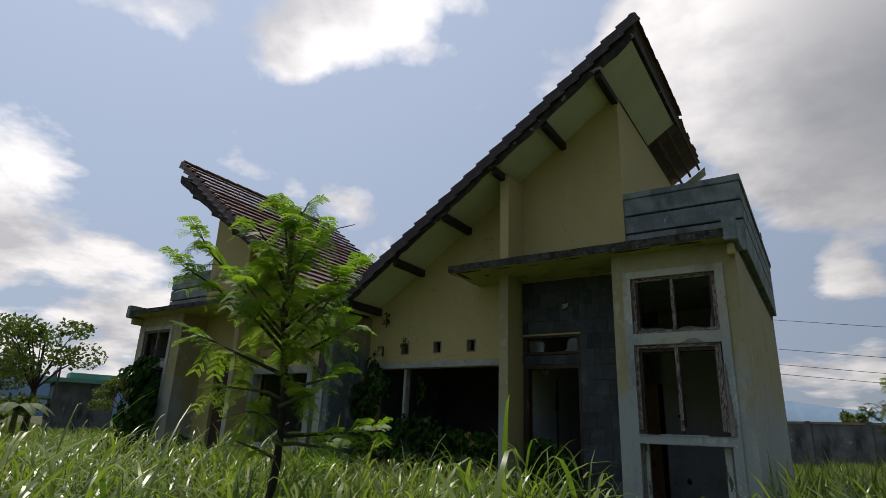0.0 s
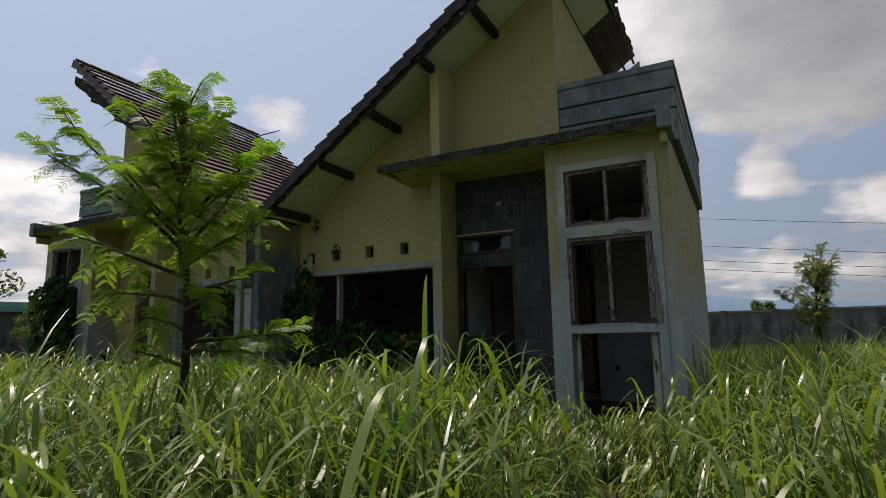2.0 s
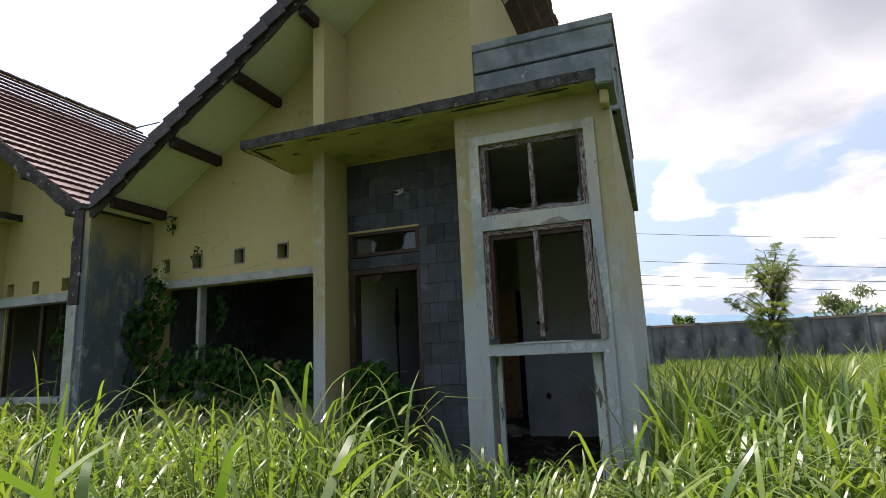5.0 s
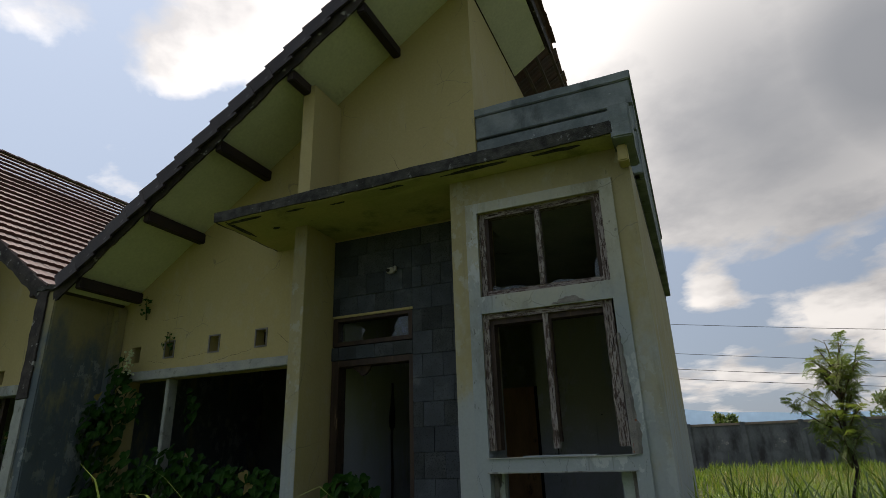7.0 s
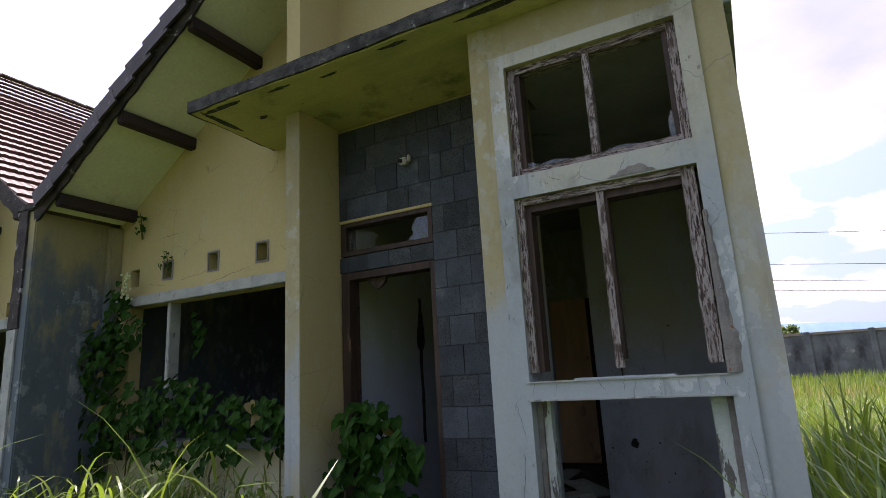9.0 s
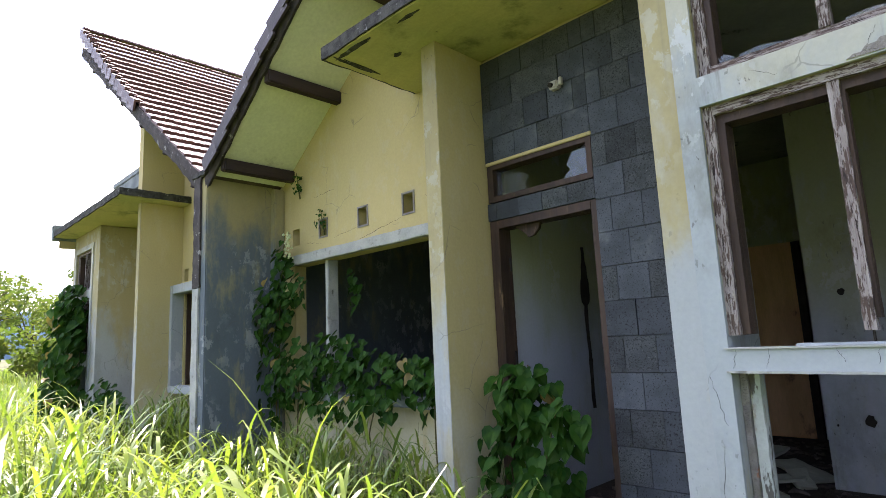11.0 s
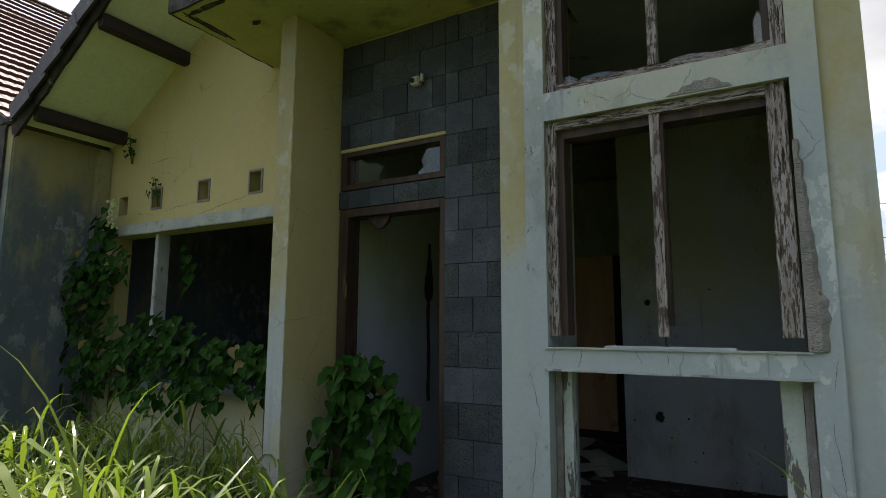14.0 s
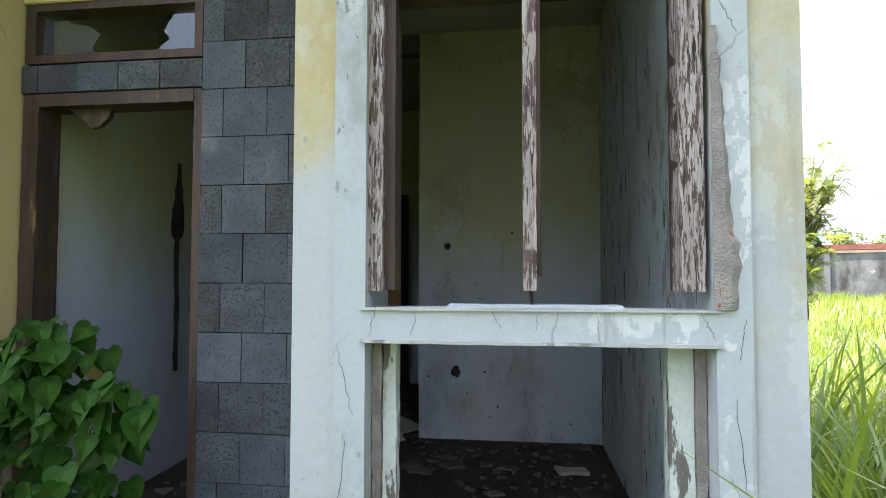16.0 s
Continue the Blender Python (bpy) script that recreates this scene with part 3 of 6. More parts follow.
def build_house(tag, mirrored):
    def X(x):
        return 2 * AXIS - x if mirrored else x

    def span(a, b):
        return (X(b), X(a)) if mirrored else (X(a), X(b))

    def bx(name, a, b, y0, y1, z0, z1, mat, parent=None, label="", **kw):
        return boxed(name, (*span(a, b), y0, y1, z0, z1), mat, parent, label, **kw)

    word = "neighbouring" if mirrored else "nearer"
    fin_a, fin_b = (-4.38, -4.25) if mirrored else (-4.02, -3.87)
    box_l = -2.40 if mirrored else -2.21
    yf = 7.60 if mirrored else YF
    fin_y = 7.62 if mirrored else 7.70
    # main wall with garage opening, vent holes and door
    vents = [(-6.25, 2.62), (-5.56, 2.62), (-4.89, 2.62)] if not mirrored else [(-5.82, 2.52), (-5.18, 2.52), (-4.62, 2.52)]
    if not mirrored:
        vents.append((-6.80, 2.60))
    holes = [(*span(x, x + 0.15), z, z + 0.19) for x, z in vents]
    holes.append((*span(-6.75, -4.02), 0.98, 2.37) if not mirrored else (*span(-6.05, -4.50), 0.98, 2.40))
    holes.append((*span(-3.86, -2.94), FLOOR, 2.80))
    w = holed("wall_front_" + tag, *span(-7.10, box_l), 0.0, 3.45, YB, YB + 0.14, holes, M_YELLOW)
    structure(w, "faded yellow plaster front wall with vent holes")
    g = prism("wall_gable_" + tag, [(X(-6.84), 3.45), (X(-2.20), 3.45), (X(-2.20), soffit(-2.2)), (X(-6.84), soffit(-6.84))], "y", YB, YB + 0.14, M_YELLOW)
    structure(g, "faded yellow plaster gable under the sloping eave")
    sw = holed("wall_upper_side_" + tag, YB + 0.14, BACK, 3.80, soffit(-2.35) + 0.05, *span(-2.34, -2.20), [], M_YELLOW, "x")
    structure(sw, "yellow plaster side wall rising above the flat roof")
    # fin beside the porch
    structure(prism("wall_fin_" + tag, [(fin_y, 0.0), (YB, 0.0), (YB, soffit(fin_a)), (fin_y, soffit(fin_a))], "x", *span(fin_a, fin_b), M_YELLOW), "slender plastered fin wall beside the porch, paint fading")
    structure(boxed("wall_fin_face_" + tag, (*span(fin_a + 0.002, fin_b - 0.002), fin_y - 0.005, fin_y - 0.001, 0.0, 3.69), M_BOX), "pale worn front edge of the fin wall", "trim")
    # bay
    wh = [(*span(-1.97, -0.95), FLOOR, 1.30), (*span(-1.97, -0.95), 1.40, 2.48), (*span(-1.97, -0.95), 2.62, 3.35)]
    structure(holed("wall_bay_" + tag, *span(box_l, -0.70), 0.0, 3.69, yf, yf + 0.14, wh, M_BOX), "plastered front bay wall, yellow fading to pale blue")
    fr = holed("window_surround_" + tag, *span(-2.07, -0.85), 0.0, 3.44, yf - 0.018, yf + 0.002, wh, M_FRAME)
    structure(fr, "raised pale render band round the bay window", "trim")
    structure(holed("wall_bay_side_" + tag, yf + 0.14, YB, 0.0, 3.68, *span(box_l, box_l + 0.14), [], M_BOX, "x"), "yellow plaster return wall of the bay")
    structure(holed("wall_right_" + tag, yf + 0.14, BACK, 0.0, 3.68, *span(-0.84, -0.70), [], M_BOX, "x"), "weathered pale side wall of the house")
    # flat roof slab and canopy
    structure(bx("canopy_" + tag, -4.65, -0.76, 7.25, YB, 3.69, 3.78, M_CANOPY, bevel=0.008, jitter=0.008, cuts=12), "thin stained yellow concrete canopy slab", "canopy")
    structure(bx("canopy_edge_" + tag, -4.66, -0.75, 7.232, 7.25, 3.695, 3.80, M_MOSS, jitter=0.012, cuts=24), "crumbling black mossy canopy edge", "canopy")
    structure(bx("canopy_end_" + tag, -4.675, -4.652, 7.235, YB, 3.70, 3.80, M_MOSS, jitter=0.012, cuts=10), "mossy end of the canopy slab", "canopy")
    structure(bx("canopy_top_" + tag, -4.64, -0.77, 7.26, YB, 3.785, 3.80, M_MOSS), "mossy top of the canopy slab", "canopy")
    structure(bx("flat_roof_" + tag, -2.20, -0.70, YB, BACK, 3.68, 3.80, M_MOSS), "flat concrete roof over the bay", "roof")
    structure(bx("canopy_bracket_" + tag, -0.765, -0.69, 7.34, yf, 3.50, 3.64, M_YELLOW, bevel=0.01), "yellow plastered bracket under the end of the canopy", "bracket")
    structure(bx("canopy_end_block_" + tag, -0.785, -0.63, 7.222, yf + 0.3, 3.642, 3.93, M_PARAPET, bevel=0.012, jitter=0.008, cuts=4), "grey weathered block closing the end of the canopy", "bracket")
    # parapet of three courses with recessed joints
    par = thing("parapet_" + tag, (X(-1.4), 8.3, 3.8), "grey weathered concrete parapet with board joints", "parapet", kind="structure")
    for i, (z0, z1) in enumerate(((3.80, 4.235), (4.260, 4.515), (4.540, 4.80))):
        for nm, d in (("course", (*span(-2.20, -0.62), 8.26 - 0.004 * i, 8.40, z0, z1)), ("course", (*span(-0.76, -0.62), 8.40, BACK, z0, z1))):
            ob = boxed(nm, d, M_PARAPET, None, bevel=0.008)
            ob.parent = par
            ob.matrix_parent_inverse = par.matrix_world.inverted()
    ob = boxed("coping", (*span(-2.22, -0.60), 8.235, 8.42, 4.80, 4.90), M_PARAPET, None, bevel=0.01, jitter=0.008, cuts=10)
    ob.parent, ob.matrix_parent_inverse = par, par.matrix_world.inverted()
    ob = boxed("coping", (*span(-0.78, -0.60), 8.42, BACK, 4.80, 4.90), M_PARAPET, None, bevel=0.01)
    ob.parent, ob.matrix_parent_inverse = par, par.matrix_world.inverted()
    ob = boxed("backing", (*span(-2.20, -0.66), 8.30, 8.38, 3.80, 4.90), M_MOSS)
    ob.parent, ob.matrix_parent_inverse = par, par.matrix_world.inverted()
    ridge_end = 12.8 if mirrored else 10.35
    # soffit, purlins, bargeboard, roof deck
    sl = lambda x0, x1, up0, up1: [(X(x0), soffit(x0) + up0), (X(x1), soffit(x1) + up0), (X(x1), soffit(x1) + up1), (X(x0), soffit(x0) + up1)]
    structure(prism("ceiling_soffit_" + tag, sl(-7.0, -1.72, 0.0, 0.02), "y", 7.402, YB, M_SOFFIT), "pale green board soffit under the eave", "ceiling")
    structure(prism("ceiling_soffit_side_" + tag, sl(-2.20, -1.72, 0.0, 0.02), "y", YB, 10.2, M_SOFFIT), "pale green board soffit under the high eave", "ceiling")
    bm = bmesh.new()
    prev = None
    for i in range(131):
        x = -7.12 + 5.46 * i / 130
        low = soffit(x) - 0.055 + 0.045 * noise.noise(Vector((x * 2.3, 3.0 + mirrored, 0))) + 0.022 * noise.noise(Vector((x * 9.0, 1.0, 2.0)))
        bulge = 7.352 + 0.012 * noise.noise(Vector((x * 5.0, 8.0, 1.0)))
        top = soffit(x) + 0.17
        cur = [bm.verts.new((X(x), yy, zz)) for yy, zz in ((bulge, top), (bulge - 0.008, (top + low) / 2), (7.366, low), (7.40, low + 0.02), (7.40, top))]
        if prev:
            for k in range(5):
                bm.faces.new((prev[k], prev[(k + 1) % 5], cur[(k + 1) % 5], cur[k]))
        else:
            bm.faces.new(cur)
        prev = cur
    bm.faces.new(prev[::-1])
    bmesh.ops.recalc_face_normals(bm, faces=bm.faces[:])
    structure(part("fascia_" + tag, bm, M_FASCIA), "rotten dark bargeboard with a ragged lower edge", "trim")
    structure(prism("fascia_ridge_" + tag, [(7.34, soffit(-1.66) - 0.02), (ridge_end, soffit(-1.66) - 0.02), (ridge_end, soffit(-1.66) + 0.15), (7.34, soffit(-1.66) + 0.15)], "x", *span(-1.69, -1.66), M_FASCIA), "dark board along the high eave", "trim")
    for x in (-6.80, -5.86, -4.90, -3.98, -3.12, -2.24):
        s = soffit(x)
        ob = boxed("purlin", (*span(x - 0.05, x + 0.05), 7.40, YB + 0.05, s - 0.13, s), M_BEAM, bevel=0.012)
        tagged(ob, "dark brown timber purlin end under the eave", "purlin", "purlins of the %s house" % word)
    return X, span


for tag, mirrored in (("right", False), ("left", True)):
    build_house(tag, mirrored)

# party wall pier between the houses
structure(boxed("wall_party", (-7.36, -7.08, 7.36, BACK, 0.0, 3.36), M_PIER, bevel=0.012), "mildewed party wall pier, yellow paint turned grey")
structure(boxed("wall_party_cap", (-7.40, -7.02, 7.33, YB, 3.362, 3.43), M_MOSS, bevel=0.012, jitter=0.015, cuts=8), "crumbled mossy cap of the party wall", "trim")
structure(boxed("wall_party_face", (-7.37, -7.20, 7.338, 7.358, 2.15, 3.36), M_FASCIA, jitter=0.012, cuts=16), "peeling dark strip on the end of the party wall", "trim")
structure(boxed("wall_party_foot", (-7.37, -7.22, 7.338, 7.358, 0.0, 2.14), M_LEDGE, jitter=0.012, cuts=16), "pale weathered strip on the end of the party wall", "trim")
structure(boxed("pilaster", (-7.078, -6.97, 8.10, YB - 0.003, 0.0, 3.30), M_PIER, bevel=0.01), "narrow mildewed pilaster beside the party wall", "pilaster")

# ---- rooms ----


def build_rooms(tag, mirrored):
    def span(a, b):
        return (2 * AXIS - b, 2 * AXIS - a) if mirrored else (a, b)

    def slab(name, a, b, y0, y1, z0, z1, mat, label, cat="wall"):
        structure(boxed(name + "_" + tag, (*span(a, b), y0, y1, z0, z1), mat), label, cat)

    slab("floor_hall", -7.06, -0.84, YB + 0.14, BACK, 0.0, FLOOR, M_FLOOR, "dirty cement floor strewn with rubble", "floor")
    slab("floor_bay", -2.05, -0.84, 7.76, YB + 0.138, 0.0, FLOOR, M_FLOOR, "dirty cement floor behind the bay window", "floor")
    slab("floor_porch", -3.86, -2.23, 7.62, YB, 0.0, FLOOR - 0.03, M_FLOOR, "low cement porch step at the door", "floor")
    slab("ceiling_hall", -3.95, -0.84, YB + 0.14, BACK, 3.46, 3.54, M_CEIL, "water-stained ceiling boards", "ceiling")
    # this ceiling takes the darkened plaster so the vent holes read dark
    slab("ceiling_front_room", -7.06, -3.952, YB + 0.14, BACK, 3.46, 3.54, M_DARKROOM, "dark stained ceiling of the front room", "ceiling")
    slab("ceiling_bay", -2.05, -0.84, 7.76, YB + 0.138, 3.46, 3.54, M_CEIL, "water-stained ceiling boards", "ceiling")
    slab("wall_back_room", -2.28, -0.84, 10.3, 10.42, FLOOR, 3.46, M_INNER, "stained green and pale blue room wall")
    slab("wall_hall_left", -3.95, -3.82, YB + 0.14, BACK, FLOOR, 3.46, M_INNER, "stained grey green hall wall")
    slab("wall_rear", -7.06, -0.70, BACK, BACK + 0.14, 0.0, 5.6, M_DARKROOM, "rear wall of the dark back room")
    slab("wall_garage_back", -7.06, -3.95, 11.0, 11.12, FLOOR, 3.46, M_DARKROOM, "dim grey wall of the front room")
    slab("wall_inner_right", -0.86, -0.842, 7.76, 10.3, FLOOR, 3.46, M_PEEL, "pale blue inner wall with dark peeling streaks")
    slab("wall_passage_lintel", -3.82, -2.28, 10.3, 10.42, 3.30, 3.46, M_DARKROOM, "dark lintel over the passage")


build_rooms("right", False)
build_rooms("left", True)

# ---- roofs ----
SLOPE = math.atan(0.685)
PITCH, TILE_W = 0.285, 0.30


def tile_mesh():
    """One roof tile: u up the slope, v along the eave, two shallow rolls, thick front edge."""
    vs = [(-0.15 + 0.05 * i, 0.005 * (i % 2)) for i in range(7)]
    verts, faces = [], []
    for u, lift in ((-0.17, 0.046), (0.17, 0.006)):
        for v, h in vs:
            verts.append((u, v, lift + h))
    for u, lift in ((-0.17, 0.0), (0.17, -0.014)):
        for v, h in vs:
            verts.append((u, v, lift + h * 0.6))
    n = 7
    for i in range(n - 1):
        faces.append((i, n + i, n + i + 1, i + 1))
        faces.append((2 * n + i, 2 * n + i + 1, 3 * n + i + 1, 3 * n + i))
        faces.append((i, i + 1, 2 * n + i + 1, 2 * n + i))
    faces.append((0, 2 * n, 3 * n, n))
    faces.append((n - 1, 2 * n - 1, 4 * n - 1, 3 * n - 1))
    me = bpy.data.meshes.new("tile")
    me.from_pydata(verts, [], faces)
    me.materials.append(M_TILE)
    me.update()
    return me, verts, faces


def roof_up(x, mirrored):
    return 0.15 + (0.36 if mirrored else 0.14) * max(0.0, (x + 7.0) / 5.4) ** 2


def tile_pose(x, y, up, mirrored, rng, shake=1.0):
    z = soffit(x) + up
    yaw, tilt, slide = rng.uniform(-1.2, 1.2) * shake, rng.uniform(-1.2, 1.2) * shake, rng.uniform(-0.008, 0.008) * shake
    a = -math.degrees(SLOPE)
    m = pose(x, y, z, 0, a, 0) @ pose(slide, 0, 0, tilt, rng.uniform(-0.8, 0.8) * shake, yaw)
    if mirrored:
        m = pose(2 * AXIS - x, y, z, 0, 180 + a, 0)
        m = pose(2 * AXIS - x, y, z, 0, 0, 180) @ pose(0, 0, 0, 0, a, 0) @ pose(slide, 0, 0, tilt, rng.uniform(-0.8, 0.8) * shake, yaw)
    return m


def build_roof(tag, mirrored):
    rng = random.Random(11 if mirrored else 5)

    def X(x):
        return 2 * AXIS - x if mirrored else x

    def slab(name, x0, x1, y0, y1, up0, up1, mat, label):
        ob = prism(name, [(X(x0), soffit(x0) + up0), (X(x1), soffit(x1) + up0), (X(x1), soffit(x1) + up1), (X(x0), soffit(x0) + up1)], "y", y0, y1, mat)
        return structure(ob, label, "roof")

    slab("roof_deck_" + tag, -7.16, -2.34, YB + 0.14, BACK + 0.1, 0.04, 0.14, M_BATTEN, "dark timber roof deck")
    slab("roof_boarding_" + tag, -7.16, -1.70, 7.42, YB + 0.13, 0.04, 0.14, M_BATTEN, "dark timber boarding behind the bargeboard")
    slab("roof_boarding_side_" + tag, -2.33, -1.70, YB + 0.15, 10.2 if not mirrored else 12.8, 0.04, 0.14, M_BATTEN, "dark timber boarding under the high eave")
    if not mirrored:
        slab("roof_end_board", -2.33, -1.58, 12.72, 12.80, -0.10, 0.06, M_SOFFIT, "pale board closing the far end of the eave")
        for i in range(4):
            x = -2.28 + i * 0.19
            slab("roof_batten_%s" % "abcd"[i], x, x + 0.035, 10.2, 12.72, 0.085, 0.115, M_BATTEN, "bare timber batten under broken tiles")
    roof = thing("roof_" + tag, (X(-4.4), 10.0, soffit(-4.4)), "brown concrete tile roof, mossy and weathered" if mirrored else "brown tile roof with broken tiles at the high eave", "roof", kind="structure")
    me, tv, tf = tile_mesh()
    rest_v, rest_f = [], []
    rows = 20
    step = PITCH * math.cos(SLOPE)
    y_cols = [7.36 + TILE_W * (k + 0.5) for k in range(18)]
    alone = 0
    for r in range(rows + 3):
        x = -7.05 + step * (r + 0.35)
        if x > -1.62:
            continue
        for k, y in enumerate(y_cols):
            if not mirrored and y > 10.35 and ((x > -1.85 and rng.random() < 0.22) or (x > -2.1 and rng.random() < 0.01)):
                continue
            m = tile_pose(x, y, roof_up(x, mirrored), mirrored, rng, 2.5 if (not mirrored and y > 10.2 and x > -2.4) else 1.0)
            near = (mirrored and k < 13) or (not mirrored and (k < 2 or (x > -2.5 and y > 10.0)))
            if near and alone < 296:
                ob = new("tile", me)
                ob.parent = roof
                ob.matrix_parent_inverse = roof.matrix_world.inverted()
                ob.matrix_world = m
                alone += 1
            else:
                base = len(rest_v)
                rest_v.extend(tuple(m @ Vector(v)) for v in tv)
                rest_f.extend(tuple(base + i for i in f) for f in tf)
    ob = raw("tile_field", rest_v, rest_f, M_TILE)
    tagged(ob, kind="stuff")
    ob.parent, ob.matrix_parent_inverse = roof, roof.matrix_world.inverted()
    # verge tiles on the bargeboard and caps on the high edge
    for r in range(rows + 3):
        x = -7.0 + step * (r + 0.35)
        if x > -1.6 or (mirrored and x < -5.0):
            continue
        z = soffit(x) + 0.012 + roof_up(x, mirrored)
        a = -math.degrees(SLOPE)
        bm = bmesh.new()
        add_box(bm, -0.17, 0.16, -0.055, 0.055, 0.0, 0.03)
        add_box(bm, -0.17, 0.16, -0.055, -0.03, -0.14, 0.0)
        ob = part("verge_tile", bm, M_VERGE if not mirrored else M_TILE, roof)
        m = pose(X(x), 7.35, z, 0, 0, 180) @ pose(0, 0, 0, 0, a + 7, 0) @ Matrix.Scale(-1, 4, (0, 1, 0)) if mirrored else pose(x, 7.35, z, 0, a + 7, 0)
        ob.matrix_parent_inverse = roof.matrix_world.inverted()
        ob.matrix_world = m @ pose(0, 0, 0, rng.uniform(-2, 2), rng.uniform(-1.5, 1.5), rng.uniform(-1.5, 1.5))
    y = 7.33
    while y < (12.6 if mirrored else 10.4):
        bm = bmesh.new()
        outline = [(0.07 * math.cos(t * math.pi / 6) , 0.06 * math.sin(t * math.pi / 6)) for t in range(7)]
        lo = [bm.verts.new((u, 0.0, w)) for u, w in outline]
        hi = [bm.verts.new((u * 0.94, 0.34, w * 0.94 - 0.01)) for u, w in outline]
        for i in range(6):
            bm.faces.new((lo[i], lo[i + 1], hi[i + 1], hi[i]))
        bm.faces.new(lo)
        bm.faces.new(hi[::-1])
        bm.faces.new((lo[0], hi[0], hi[6], lo[6]))
        bmesh.ops.recalc_face_normals(bm, faces=bm.faces[:])
        ob = part("ridge_tile", bm, M_TILE, roof)
        ob.matrix_parent_inverse = roof.matrix_world.inverted()
        ob.matrix_world = pose(X(-1.66), y, soffit(-1.66) + 0.02 + roof_up(-1.66, mirrored), rng.uniform(-1, 1), rng.uniform(-4, 4), rng.uniform(-1.5, 1.5))
        y += 0.32
    return roof


build_roof("right", False)
build_roof("left", True)
bm = bmesh.new()
tube(bm, [(-12.70, 12.2, soffit(-1.70) + 0.12), (-12.1, 12.3, soffit(-1.70) + 0.28), (-11.5, 12.4, soffit(-1.70) + 0.34)], [0.02, 0.018, 0.014])
tagged(part("rod", bm, M_POLE), "thin dark rod sticking out over the roof edge", "rod")

# ---- stone cladding round the door ----
clad = thing("wall_stone_cladding", (-3.0, YB, FLOOR), "dark grey andesite tile cladding round the doorway", "wall", kind="structure")
backing = holed("backing", -3.865, -2.212, FLOOR, 3.655, YB - 0.012, YB - 0.003, [(-3.865, -2.94, FLOOR, 2.36), (-3.865, -2.94, 2.50, 2.80)], M_GROUT)
backing.parent, backing.matrix_parent_inverse = clad, clad.matrix_world.inverted()


def build_cladding():
    rng = random.Random(3)
    tw, th, gap = 0.21, 0.222, 0.0009
    z = 0.13
    row = 0
    while z < 3.66:
        x = -2.94 - 1.05 - (0.105 if row % 2 else 0.0)
        while x < -2.21:
            for (a, b, c, d) in ((-2.94, -2.212, FLOOR, 3.655), (-3.865, -2.94, 2.80, 3.655), (-3.865, -2.94, 2.365, 2.50)):
                x0, x1, z0, z1 = max(x, a), min(x + tw, b), max(z, c), min(z + th, d)
                if x1 - x0 < 0.03 or z1 - z0 < 0.03:
                    continue
                t = 0.022 + rng.choice((0, 0, 0.002, 0.005)) + rng.uniform(0, 0.002)
                bm = bmesh.new()
                add_box(bm, x0 + gap, x1 - gap, -t, 0.0, z0 + gap, z1 - gap)
                for v in bm.verts:
                    if v.co.y < -0.001:
                        v.co.x += 0.0012 if v.co.x < (x0 + x1) / 2 else -0.0012
                        v.co.z += 0.0012 if v.co.z < (z0 + z1) / 2 else -0.0012
                ob = part("stone_tile", bm, M_STONE_ROUGH if rng.random() < 0.3 else M_STONE, clad)
                ob.matrix_parent_inverse = clad.matrix_world.inverted()
                ob.matrix_world = Matrix.Translation((0, YB - 0.012, 0))
            x += tw
        z += th
        row += 1


build_cladding()


def under(ob, parent):
    ob.parent, ob.matrix_parent_inverse = parent, parent.matrix_world.inverted()
    return ob


def worn_bar(name, dims, mat, parent, amount=0.006, label=""):
    """A timber with eaten, uneven edges."""
    bm = bmesh.new()
    add_box(bm, *dims)
    span_ = [dims[1] - dims[0], dims[3] - dims[2], dims[5] - dims[4]]
    axis = span_.index(max(span_))
    edges = [e for e in bm.edges if abs((e.verts[0].co - e.verts[1].co)[axis]) > 0.5 * span_[axis]]
    bmesh.ops.subdivide_edges(bm, edges=edges, cuts=max(6, int(span_[axis] / 0.035)), use_grid_fill=True)
    for v in bm.verts:
        p = Vector(v.co) * 38
        q = Vector((noise.noise(p), noise.noise(p + Vector((5, 3, 1))), noise.noise(p + Vector((1, 8, 4)))))
        q[axis] *= 0.2
        v.co += q * amount * 0.6
    return under(part(name, bm, mat, None, label), parent)


# doorway frame and transom
door = thing("door_1", (-3.4, YB, FLOOR), "brown wooden door frame with no door leaf", "door frame", kind="structure")
for dims in ((-3.855, -3.775, YB - 0.03, YB + 0.11, FLOOR, 2.36), (-2.985, -2.945, YB - 0.025, YB + 0.11, FLOOR, 2.36)):
    jamb = worn_bar("jamb", dims, M_WOOD_BROWN, door, 0.004)
    if dims[0] < -3.5:
        for hz in (0.55, 1.28, 1.98):
            bm = bmesh.new()
            tube(bm, [(-3.772, YB + 0.085, hz), (-3.772, YB + 0.085, hz + 0.10)], [0.009, 0.009], 8)
            under(part("hinge", bm, M_DARK, None, "rusty dark hinge barrel"), jamb)
worn_bar("head", (-3.775, -2.985, YB - 0.03, YB + 0.11, 2.30, 2.36), M_WOOD_BROWN, door, 0.004)
chunk = prism("hanging_splinter", [(-3.66, 2.30), (-3.44, 2.30), (-3.455, 2.255), (-3.50, 2.215), (-3.545, 2.205), (-3.575, 2.24), (-3.62, 2.27)], "y", YB + 0.03, YB + 0.06, M_WOOD_BROWN)
under(chunk, door)
trans = thing("window_transom", (-3.4, YB, 2.5), "brown transom window above the door with broken glass", "window", kind="structure")
